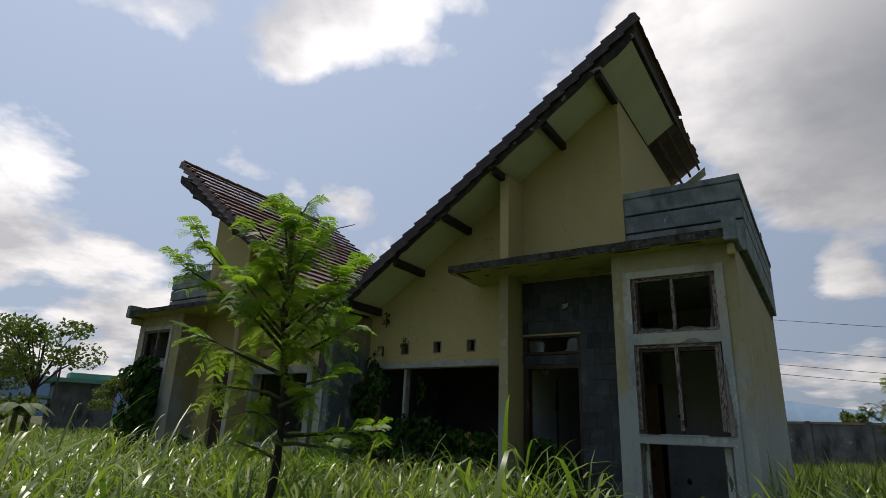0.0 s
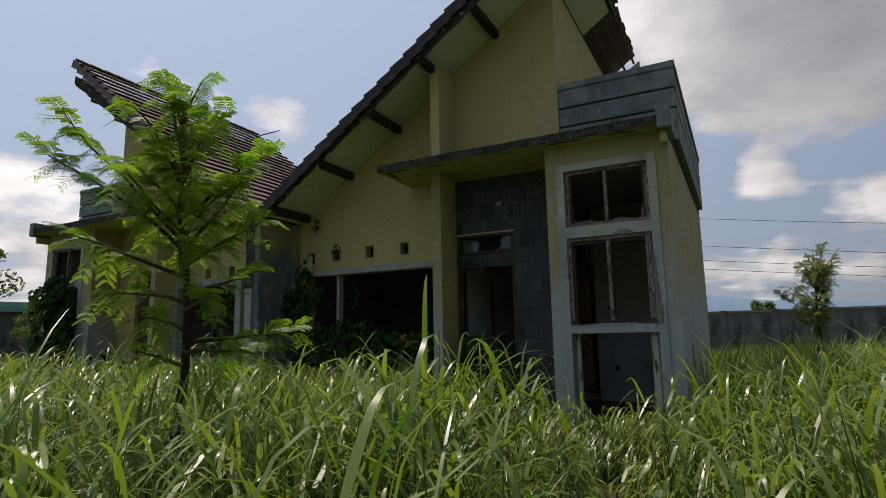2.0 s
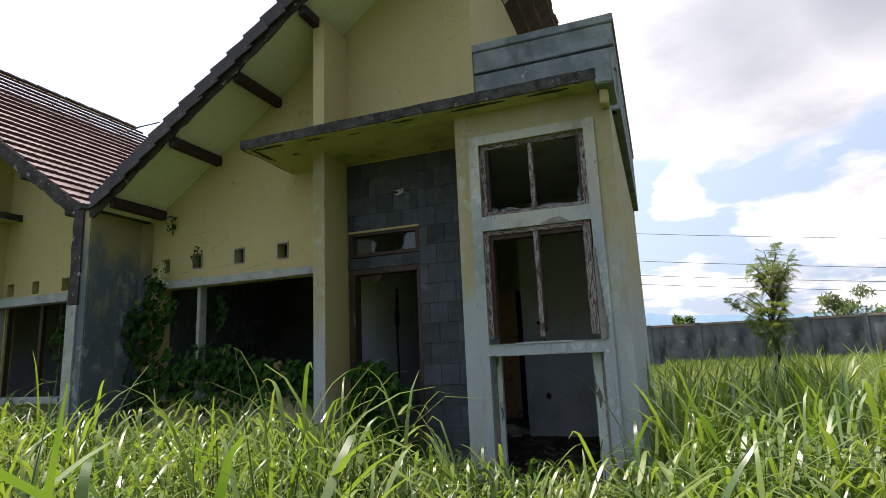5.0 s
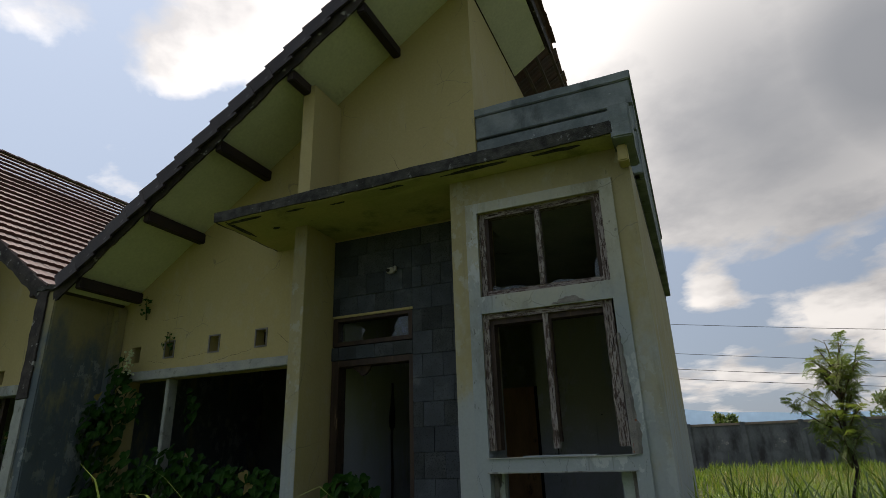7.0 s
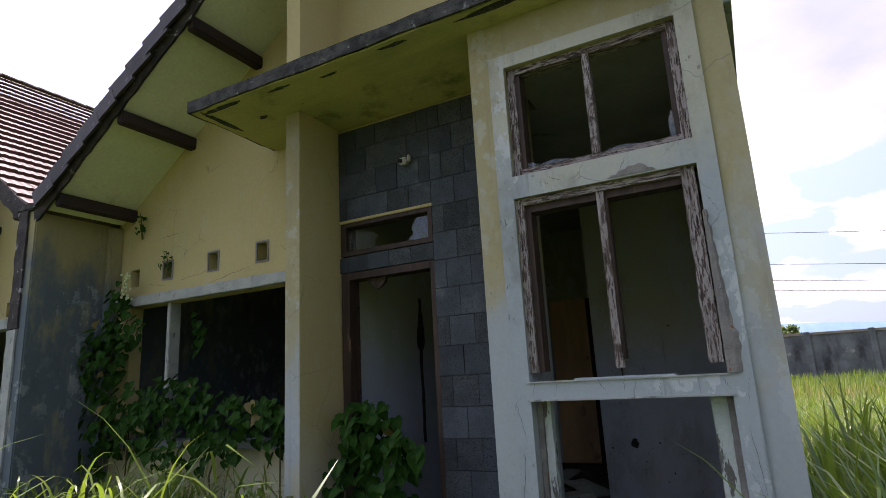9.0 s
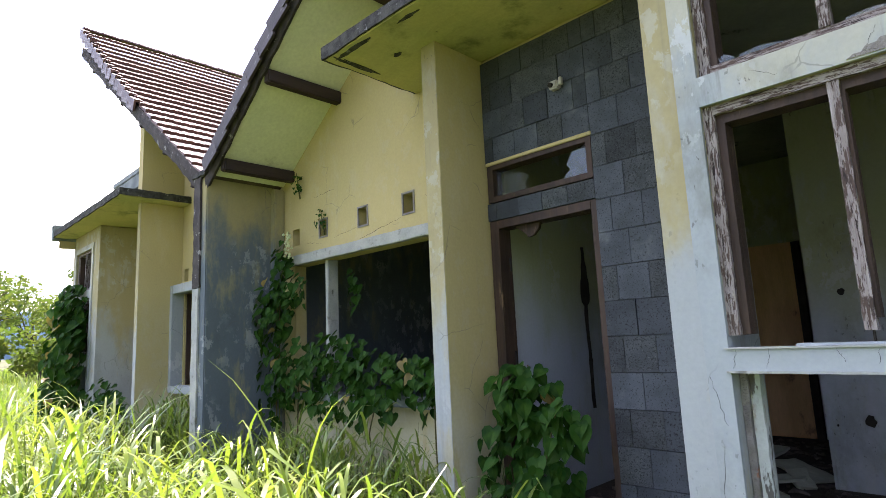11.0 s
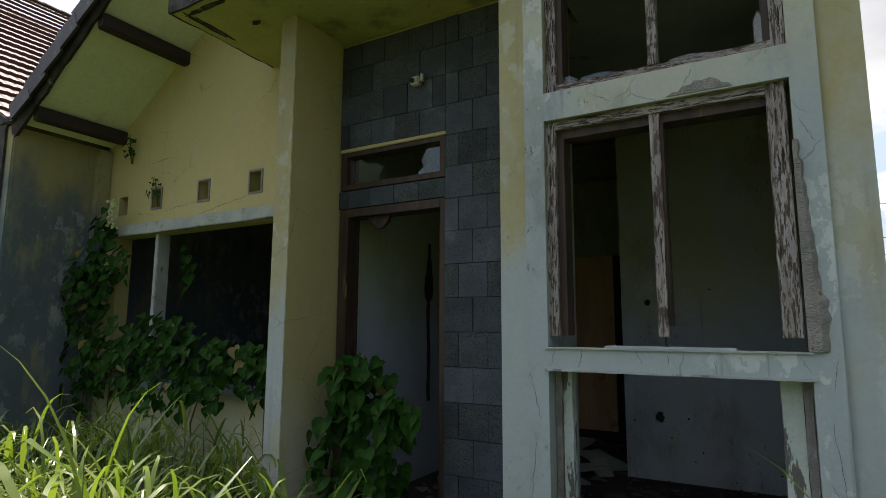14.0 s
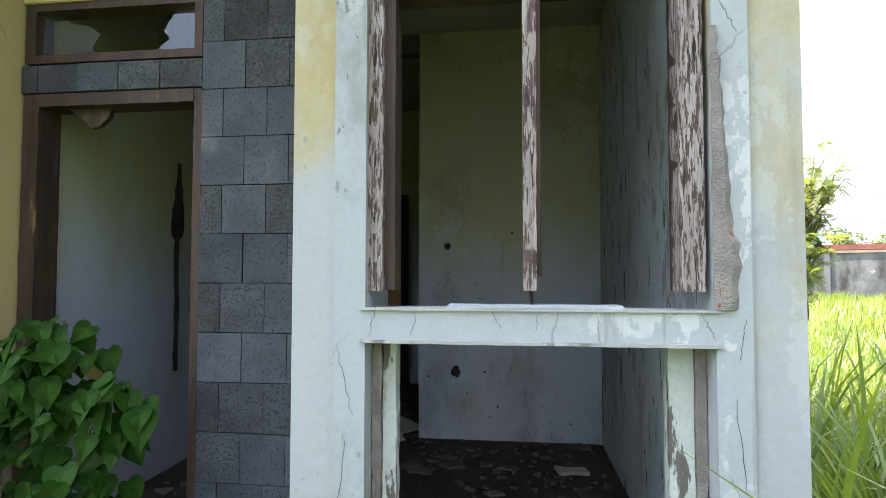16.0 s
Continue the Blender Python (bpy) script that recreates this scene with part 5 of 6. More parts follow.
def grass(name, px, py, height, width, segs, seed, material, label, bend=(0.5, 2.3), lift=None, lean=(0.02, 0.28)):
    """Blades that rise, then arch over towards the tip; height is the blade's length, lift the height at which it leaves its stem."""
    rs = np.random.RandomState(seed)
    n = len(px)
    d = off_camera_line(px, py)
    away = np.arctan2(off_camera_line(px, py + 0.02) - d, off_camera_line(px + 0.02, py) - d)
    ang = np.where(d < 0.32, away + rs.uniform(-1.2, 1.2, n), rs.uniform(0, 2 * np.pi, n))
    length = height * rs.uniform(0.6, 1.2, n)
    w = width * rs.uniform(0.55, 1.3, n)
    t = np.linspace(0, 1, segs + 1)[None, :]
    start = rs.uniform(lean[0], lean[1], n)[:, None]
    knee = rs.uniform(0.30, 0.66, n)[:, None]
    over = np.clip((t - knee) / (1.02 - knee), 0, 1) ** 1.15
    theta = start + 0.25 * t + rs.uniform(bend[0], bend[1], n)[:, None] * over
    step = length[:, None] / segs
    out = np.concatenate([np.zeros((n, 1)), np.cumsum(np.sin(theta[:, :-1]) * step, 1)], 1)
    up = np.concatenate([np.zeros((n, 1)), np.cumsum(np.cos(theta[:, :-1]) * step, 1)], 1)
    prof = w[:, None] * np.minimum(1.0, 0.6 + 1.4 * t) * (1 - t ** 2.4) ** 0.75 * 0.5
    prof[:, -1] = 0.0007
    twist = ang[:, None] + np.pi / 2 + rs.uniform(-0.6, 0.6, n)[:, None] * t
    cx, cy = px[:, None] + np.cos(ang)[:, None] * out, py[:, None] + np.sin(ang)[:, None] * out
    lx, ly = np.cos(twist) * prof, np.sin(twist) * prof
    cz = up + (-0.06 if lift is None else lift[:, None])
    co = np.empty((n, segs + 1, 2, 3))
    co[..., 0, 0], co[..., 0, 1], co[..., 0, 2] = cx - lx, cy - ly, cz
    co[..., 1, 0], co[..., 1, 1], co[..., 1, 2] = cx + lx, cy + ly, cz + 0.15 * prof
    # camera's line: nothing hangs over it above the shin
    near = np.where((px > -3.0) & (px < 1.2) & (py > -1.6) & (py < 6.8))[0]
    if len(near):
        gap = off_camera_line(cx[near].ravel(), cy[near].ravel()).reshape(len(near), -1)
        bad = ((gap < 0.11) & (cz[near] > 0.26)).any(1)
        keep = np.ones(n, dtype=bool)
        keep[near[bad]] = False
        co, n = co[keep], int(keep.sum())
    base = (np.arange(n) * (segs + 1) * 2)[:, None] + (np.arange(segs) * 2)[None, :]
    quads = np.stack([base, base + 1, base + 3, base + 2], -1).reshape(-1, 4)
    ob = fast_mesh(name, co.reshape(-1, 3), quads, material)
    tagged(ob, label, "grass", kind="stuff")
    return ob


def meadow():
    rs = np.random.RandomState(4)

    def scatter(n, x0, x1, y0, y1, clump=0.0):
        if clump:
            m = n // 9
            cx, cy = rs.uniform(x0, x1, m), rs.uniform(y0, y1, m)
            px = np.repeat(cx, 9) + rs.normal(0, clump, m * 9)
            py = np.repeat(cy, 9) + rs.normal(0, clump, m * 9)
        else:
            px, py = rs.uniform(x0, x1, n), rs.uniform(y0, y1, n)
        keep = ~in_house(px, py)
        return px[keep], py[keep]

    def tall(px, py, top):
        d = off_camera_line(px, py)
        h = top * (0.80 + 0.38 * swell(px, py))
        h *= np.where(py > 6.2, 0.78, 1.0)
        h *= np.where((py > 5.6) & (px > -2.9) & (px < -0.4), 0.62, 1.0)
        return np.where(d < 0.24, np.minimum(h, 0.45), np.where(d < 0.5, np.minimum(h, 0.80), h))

    def canes(n, box, top, leaves, width, seed, clump):
        """Upright canes with leaves that leave them one above the other and arch over."""
        px, py = scatter(n, *box, clump)
        h = tall(px, py, top) * rs.uniform(0.65, 1.1, len(px))
        grass("cane_grass", px, py, h, 0.011, 3, seed, M_GRASS_SHADE, "upright green canes of the tall grass", (0.0, 0.35), lean=(0.0, 0.12))
        k = np.tile(np.arange(leaves), len(px))
        bx, by, bh = (np.repeat(v, leaves) for v in (px, py, h))
        lift = bh * (0.18 + 0.72 * (k + rs.uniform(0, 0.8, len(k))) / leaves)
        length = (0.28 + 0.30 * rs.uniform(0, 1, len(k))) * np.clip(bh, 0.45, 1.1)
        grass("cane_leaves", bx + rs.normal(0, 0.012, len(k)), by + rs.normal(0, 0.012, len(k)), length, width, 6, seed + 1, M_GRASS, "broad arching green grass leaves, sunlit and glossy", (0.9, 2.9), lift, (0.30, 1.25))

    canes(10500, (-9.5, 5.5, -0.4, 8.2), 1.00, 5, 0.024, 1, 0.14)
    # basal leaves and undergrowth
    px, py = scatter(2600, -11, 5.5, -1.5, 8.2, 0.09)
    grass("tall_grass", px, py, tall(px, py, 1.15), 0.028, 7, 4, M_GRASS, "tall lush green broad-bladed grass, sunlit", (0.9, 2.9))
    px, py = scatter(20000, -11, 5.5, -1.5, 8.2)
    grass("undergrowth_grass", px, py, tall(px, py, 0.80), 0.016, 5, 2, M_GRASS_SHADE, "dense green grass filling between taller blades", (0.5, 2.8))
    px, py = scatter(3400, -11, 5.5, -1.5, 8.2)
    grass("dry_grass", px, py, tall(px, py, 0.80), 0.013, 5, 3, M_STRAW, "dry straw-coloured blades among the green grass")
    # long arching single blades
    px, py = scatter(600, -9, 4.5, 0.5, 8.0, 0.12)
    grass("long_grass", px, py, tall(px, py, 1.45), 0.034, 9, 5, M_GRASS, "long arching pale green grass leaves", (0.8, 2.6))
    px, py = scatter(1500, -0.55, 1.7, 6.3, 9.6, 0.1)
    grass("side_grass", px, py, np.full(len(px), 1.25), 0.03, 7, 8, M_GRASS, "tall broad grass in the shade beside the house", (0.3, 1.6))
    px, py = scatter(9000, -16, 24, -16, -1.5, 0.16)
    grass("field_grass", px, py, tall(px, py, 0.95), 0.03, 4, 9, M_GRASS, "wide field of tall sunlit green grass")
    px, py = scatter(3000, 5.5, 24, -1.5, 0.2, 0.16)
    grass("field_grass", px, py, tall(px, py, 0.95), 0.03, 4, 10, M_GRASS, "wide field of tall sunlit green grass")
    # the field around
    for i, (n, box, top, w, sg) in enumerate(((42000, (-34, -11, -2, 26), 0.9, 0.024, 4), (34000, (5.5, 22, 0, 30), 0.9, 0.024, 4), (22000, (-0.6, 5.5, 8.2, 22), 0.80, 0.020, 4), (24000, (-12, 34, 22, 45), 0.75, 0.055, 2), (20000, (-80, -30, 5, 60), 0.8, 0.085, 2))):
        px, py = scatter(n, *box, 0.16)
        grass("field_grass", px, py, tall(px, py, top), w, sg, 20 + i, M_GRASS, "wide field of tall sunlit green grass")
    px, py = scatter(9000, -0.5, 20, 8, 30)
    grass("dry_grass", px, py, tall(px, py, 0.8), 0.02, 4, 32, M_STRAW, "dry straw-coloured blades in the field")
    px, py = scatter(9000, -34, 24, 8, 40)
    grass("dry_grass", px, py, tall(px, py, 0.75), 0.02, 3, 31, M_STRAW, "dry straw-coloured blades in the field")


meadow()


def heart_leaf():
    """A heart-shaped leaf, tip towards -y, folded a little along its midrib."""
    half = [(0.0, 0.10), (0.16, 0.20), (0.34, 0.14), (0.42, -0.06), (0.34, -0.32), (0.16, -0.58), (0.0, -0.82)]
    verts = [(x, y, 0.0) for x, y in half] + [(-x, y, 0.0) for x, y in half[1:-1]] + [(0, -0.15, -0.05), (0, -0.45, -0.05)]
    verts = [(x, y, z + 0.22 * abs(x) - 0.12 * (y * y)) for x, y, z in verts]
    c0, c1 = 12, 13
    faces = []
    for side in ([0, 1, 2, 3, 4, 5, 6], [0, 7, 8, 9, 10, 11, 6]):
        tri = [(side[0], side[1], c0), (side[1], side[2], c0), (side[2], side[3], c0), (side[3], c1, c0), (side[3], side[4], c1), (side[4], side[5], c1), (side[5], side[6], c1)]
        faces += tri if side[1] == 1 else [t[::-1] for t in tri]
    me = bpy.data.meshes.new("leaf")
    me.from_pydata(verts, [], faces)
    me.update()
    return me


LEAF = heart_leaf()
LEAF.materials.append(M_VINE)
LEAF_Y = LEAF.copy()
LEAF_Y.materials.clear()
LEAF_Y.materials.append(M_YLEAF)


def leaf_pose(p, n, size, rng):
    n = Vector(n).normalized()
    down = Vector((rng.uniform(-0.7, 0.7), rng.uniform(-0.3, 0.3), -1))
    y = -(down - n * down.dot(n)).normalized()
    x = y.cross(n)
    m = Matrix((x, y, n)).transposed().to_4x4()
    m.translation = p
    return m @ Matrix.Diagonal((size, size, size, 1))


def vine(name, label, spots, seed, size=(0.06, 0.12), facing=(0.15, -1, 0.45), stems=(), category="vine", yellow=0.006):
    """spots: (x, y, z, rx, ry, rz, count) soft lumps of leaves; stems: lists of points."""
    rng = random.Random(seed)
    first = spots[0]
    root = thing(name, (first[0], first[1], 0.0), label, category)
    for line in stems:
        bm = bmesh.new()
        tube(bm, line, [0.010 - 0.006 * i / max(1, len(line) - 1) for i in range(len(line))], 5)
        under(part("stem", bm, M_STEM), root)
    for x, y, z, rx, ry, rz, count in spots:
        for _ in range(count):
            while True:
                q = Vector((rng.uniform(-1, 1), rng.uniform(-1, 1), rng.uniform(-1, 1)))
                if 0.15 < q.length < 1:
                    break
            p = Vector((x + q.x * rx, y + q.y * ry, z + q.z * rz))
            n = Vector(facing) + Vector((q.x * 0.8 + rng.uniform(-0.9, 0.9), rng.uniform(-0.5, 0.5), q.z * 0.6 + rng.uniform(-0.5, 0.9)))
            ob = new("leaf", LEAF_Y if rng.random() < yellow else LEAF)
            ob.parent, ob.matrix_parent_inverse = root, root.matrix_world.inverted()
            ob.matrix_world = leaf_pose(p, n, rng.uniform(*size) * rng.uniform(0.75, 1.15), rng)
    return root


vine("door_creeper", "leafy green creeper growing beside the doorway", [(-3.45, 7.95, 1.12, 0.25, 0.16, 0.22, 60), (-3.42, 7.92, 0.72, 0.38, 0.2, 0.35, 90), (-3.12, 7.88, 0.95, 0.14, 0.12, 0.22, 22), (-3.3, 7.85, 0.35, 0.5, 0.25, 0.25, 60)], 1, (0.10, 0.165),
     stems=[[(-3.45, 7.95, 0.0), (-3.5, 7.97, 0.5), (-3.46, 8.0, 0.9), (-3.42, 7.98, 1.3)], [(-3.4, 7.9, 0.0), (-3.3, 7.88, 0.6), (-3.12, 7.86, 1.1)], [(-3.6, 7.9, 0.0), (-3.62, 7.9, 0.7)]])
vine("sill_creeper", "dense green creeper spilling over the wide sill", [(-6.45, 8.05, 1.22, 0.5, 0.16, 0.38, 120), (-5.75, 8.05, 1.36, 0.55, 0.16, 0.28, 120), (-5.0, 8.05, 1.20, 0.6, 0.14, 0.26, 120), (-5.6, 7.98, 0.95, 0.9, 0.1, 0.2, 90), (-4.35, 8.05, 1.12, 0.35, 0.14, 0.28, 70), (-5.95, 8.42, 2.05, 0.10, 0.05, 0.28, 14)], 2, (0.07, 0.135),
     stems=[[(-6.6, 8.1, 0.0), (-6.5, 8.1, 0.6), (-6.4, 8.05, 1.1), (-5.9, 8.03, 1.4)], [(-5.2, 8.1, 0.0), (-5.3, 8.1, 0.7), (-5.0, 8.05, 1.3)], [(-4.4, 8.1, 0.0), (-4.45, 8.1, 0.6), (-4.4, 8.05, 1.2)]], yellow=0.006)
vine("pilaster_creeper", "green creeper climbing the corner by the party wall", [(-6.80, 7.98, 1.85, 0.32, 0.16, 0.42, 130), (-6.72, 8.05, 2.35, 0.16, 0.1, 0.32, 40), (-6.85, 8.02, 1.1, 0.24, 0.14, 0.45, 50), (-6.55, 8.1, 2.05, 0.25, 0.12, 0.25, 30)], 3, (0.07, 0.14),
     stems=[[(-6.85, 8.1, 0.0), (-6.82, 8.07, 0.9), (-6.78, 8.05, 1.8), (-6.72, 8.08, 2.7)], [(-6.9, 8.1, 0.0), (-6.92, 8.08, 1.5), (-6.8, 8.06, 2.2)]], yellow=0.006)
vine("vent_sprout", "small weed sprouting from a wall vent", [(-6.14, 8.18, 2.80, 0.10, 0.06, 0.12, 16)], 4, (0.035, 0.06), category="weed", stems=[[(-6.17, 8.24, 2.64), (-6.15, 8.2, 2.78), (-6.12, 8.16, 2.90)]])
vine("eave_sprout", "small weed sprouting at the wall top", [(-6.60, 8.17, 3.27, 0.08, 0.05, 0.14, 14)], 5, (0.04, 0.07), category="weed", stems=[[(-6.62, 8.22, 3.12), (-6.6, 8.18, 3.3), (-6.58, 8.15, 3.4)]])
vine("bay_creeper", "tall mound of green creeper smothering the neighbouring bay", [(-12.85, 7.42, 2.2, 0.50, 0.22, 0.6, 150), (-12.8, 7.35, 1.5, 0.66, 0.30, 0.6, 160), (-12.8, 7.3, 0.75, 0.8, 0.38, 0.55, 140), (-13.45, 7.4, 2.2, 0.3, 0.2, 0.4, 50)], 6, (0.14, 0.25), (0.5, -1, 0.4),
     stems=[[(-12.8, 7.45, 0.0), (-12.85, 7.5, 1.2), (-12.8, 7.5, 2.5)], [(-12.5, 7.4, 0.0), (-12.5, 7.5, 1.6)]], yellow=0.03)
vine("porch_shrub", "low green leafy shrub at the neighbouring porch", [(-11.4, 7.6, 0.75, 0.5, 0.25, 0.4, 80), (-10.7, 7.5, 0.6, 0.4, 0.25, 0.35, 50)], 7, (0.09, 0.16), category="shrub", stems=[[(-11.4, 7.6, 0.0), (-11.4, 7.6, 0.9)], [(-10.7, 7.5, 0.0), (-10.7, 7.5, 0.7)]])


def weeds():
    rng = random.Random(31)
    co, quads = [], []
    for _ in range(420):
        if rng.random() < 0.6:
            x, y = rng.uniform(-10.5, -3.9), rng.uniform(7.3, 8.05)
        else:
            x, y = rng.uniform(-3.8, 0.6), rng.uniform(6.4, 7.4)
        if -7.5 < x < -6.9:
            continue
        h = rng.uniform(0.12, 0.5)
        for k in range(7):
            a, t = rng.uniform(0, 2 * math.pi), rng.uniform(0.4, 1.0)
            l = rng.uniform(0.05, 0.11)
            p = Vector((x + rng.uniform(-0.06, 0.06), y + rng.uniform(-0.06, 0.06), h * t))
            d = Vector((math.cos(a), math.sin(a), rng.uniform(-0.4, 0.5))).normalized()
            s = d.cross(Vector((0, 0, 1))).normalized() * l * 0.32
            b = len(co)
            co.extend((p, p + d * l * 0.5 + s, p + d * l, p + d * l * 0.5 - s))
            quads.append((b, b + 1, b + 2, b + 3))
    ob = fast_mesh("weeds", np.array([tuple(v) for v in co]), np.array(quads), M_PINNATE)
    tagged(ob, "low leafy weeds along the foot of the walls", "weeds", kind="stuff")


weeds()
vine("window_creeper", "thin creeper hanging inside the neighbouring window", [(-8.55, 8.12, 1.75, 0.14, 0.06, 0.5, 45)], 8, (0.06, 0.11), stems=[[(-8.55, 8.14, 1.0), (-8.52, 8.12, 1.7), (-8.55, 8.12, 2.3)]])
fl = thing("flower_spray", (-6.58, 8.06, 2.45), "white flower spray in the creeper", "flower")


def flower_spray():
    rng = random.Random(2)
    bm = bmesh.new()
    for _ in range(40):
        p = Vector((-6.58 + rng.gauss(0, 0.03), 8.04 + rng.gauss(0, 0.02), rng.uniform(2.42, 2.72)))
        bmesh.ops.create_icosphere(bm, subdivisions=1, radius=rng.uniform(0.010, 0.018), matrix=Matrix.Translation(p))
    under(part("blossom", bm, M_FLOWER), fl)


flower_spray()


def feathery_tree(name, base, top, label, seed, limbs, trunk_r, leaf_scale=1.0, bark=M_BARK, leaves=None, gap=0.065, wild=1.0):
    """A sapling with twice-feathered leaves: trunk, limbs, leaf stalks with pairs of pinnae made of tiny leaflets."""
    rng = random.Random(seed)
    base, top = Vector(base), Vector(top)
    root = thing(name, base, label, "tree")
    bm = bmesh.new()
    line = []
    for i in range(9):
        t = i / 8
        p = base.lerp(top, t) + Vector((rng.uniform(-1, 1), rng.uniform(-1, 1), 0)) * 0.07 * math.sin(math.pi * t)
        line.append(p)
    tube(bm, line, [trunk_r * (1 - 0.8 * i / 8) for i in range(9)], 8)
    under(part("trunk", bm, bark), root)
    co, quads = [], []

    def leaflet(p, d, n, l, w):
        s = d.cross(n).normalized() * w
        b = len(co)
        co.extend((p, p + d * l * 0.5 + s, p + d * l, p + d * l * 0.5 - s))
        quads.append((b, b + 1, b + 2, b + 3))

    def compound(p, d):
        """One leaf from p along d."""
        length = rng.uniform(0.22, 0.38) * leaf_scale
        d = d.normalized()
        side = d.cross(Vector((0, 0, 1))).normalized()
        pairs = rng.randint(5, 7)
        for k in range(pairs):
            t = (k + 1.2) / (pairs + 0.2)
            q = p + d * length * t + Vector((0, 0, -0.10 * length * t * t * 3))
            for s in (-1, 1):
                pd = (side * s * 0.9 + d * 0.5 + Vector((0, 0, rng.uniform(-0.35, 0.05)))).normalized()
                pl = rng.uniform(0.09, 0.13) * leaf_scale * (1.15 - 0.35 * abs(t - 0.55))
                nn = pd.cross(d).normalized()
                across = pd.cross(nn).normalized()
                m = 7
                for j in range(m):
                    u = (j + 0.8) / m
                    for s2 in (-1, 1):
                        leaflet(q + pd * pl * u + Vector((0, 0, -0.02 * u * u)), (across * s2 + pd * 0.55).normalized(), nn, 0.030 * leaf_scale * (1.1 - 0.4 * u), 0.0098 * leaf_scale)
        return [p, p + d * length * 0.5 + Vector((0, 0, -0.02)), p + d * length + Vector((0, 0, -0.25 * length))]

    sb = bmesh.new()
    for i, (az, el, t0, ln) in enumerate(limbs):
        start = base.lerp(top, t0)
        d = Vector((math.cos(radians(az)) * math.cos(radians(el)), math.sin(radians(az)) * math.cos(radians(el)), math.sin(radians(el))))
        bow = Vector((rng.uniform(-1, 1), rng.uniform(-1, 1), rng.uniform(-0.2, 1.0))) * 0.16 * ln
        pts = [start + d * ln * k / 4 + bow * (k / 4 - (k / 4) ** 2) * 2.0 + Vector((rng.uniform(-1, 1), rng.uniform(-1, 1), rng.uniform(-1, 1))) * 0.018 * ln * (k > 0) for k in range(5)]
        lb = bmesh.new()
        tube(lb, pts, [trunk_r * 0.38 * (1 - 0.75 * k / 4) for k in range(5)], 5)
        under(part("limb", lb, bark if ln > 0.6 else M_STEM), root)
        count = max(4, int(ln / gap))
        for k in range(count):
            t = 0.22 + 0.78 * k / (count - 1)
            seg = min(3, int(t * 4))
            p = pts[seg].lerp(pts[seg + 1], t * 4 - seg)
            turn = Matrix.Rotation(radians(rng.choice((-1, 1)) * rng.uniform(15, 85)), 3, "Z")
            dd = turn @ Vector((d.x, d.y, 0)).normalized() * rng.uniform(0.5, 1.0) + Vector((0, 0, rng.uniform(-0.7, 0.9) * wild))
            stalk = compound(p, dd)
            tube(sb, stalk, [0.0025, 0.002, 0.001], 4)
    under(tagged(part("stalk", sb, M_STEM), kind="stuff"), root)
    ob = fast_mesh("foliage", np.array([tuple(v) for v in co]), np.array(quads), leaves or M_PINNATE)
    tagged(ob, kind="stuff")
    under(ob, root)
    return root


rr = random.Random(77)
near_limbs = [(227, 48, 0.68, 1.10), (236, 36, 0.66, 0.95), (218, 22, 0.60, 0.70), (227, 62, 0.78, 0.75), (222, 8, 0.54, 0.45), (47, 46, 0.72, 0.72), (40, 32, 0.62, 0.60), (55, 18, 0.56, 0.50), (47, 4, 0.45, 0.72), (62, -4, 0.43, 0.50),
              (30, 62, 0.82, 0.55), (120, 66, 0.86, 0.45), (300, 62, 0.84, 0.5), (185, 58, 0.80, 0.55), (317, 32, 0.60, 0.45), (317, 50, 0.74, 0.45), (137, 32, 0.64, 0.5), (137, 48, 0.78, 0.45), (90, 30, 0.70, 0.55), (270, 36, 0.70, 0.55),
              (0, 36, 0.68, 0.55), (200, 46, 0.74, 0.5), (350, 12, 0.52, 0.4), (280, 10, 0.48, 0.35), (70, 75, 0.95, 0.4), (250, 72, 0.92, 0.45), (20, 52, 0.66, 0.6), (330, 60, 0.9, 0.4), (240, 20, 0.40, 0.3)]
feathery_tree("feathery_sapling", (-3.26, 2.99, -0.02), (-3.36, 2.92, 2.85), "slender sapling with bright green feathery leaves", 12, near_limbs, 0.042, 0.60, gap=0.042, wild=1.1)
far_limbs = [(rr.uniform(0, 360), rr.uniform(35, 72), rr.uniform(0.48, 0.96), rr.uniform(0.28, 0.62)) for _ in range(40)]
feathery_tree("young_tree", (0.85, 11.1, -0.02), (1.02, 11.1, 2.30), "young feathery-leaved tree standing in the grass", 13, far_limbs, 0.035, 0.46, leaves=M_PINNATE_DULL, gap=0.06, wild=1.8)

# ---- distance ----


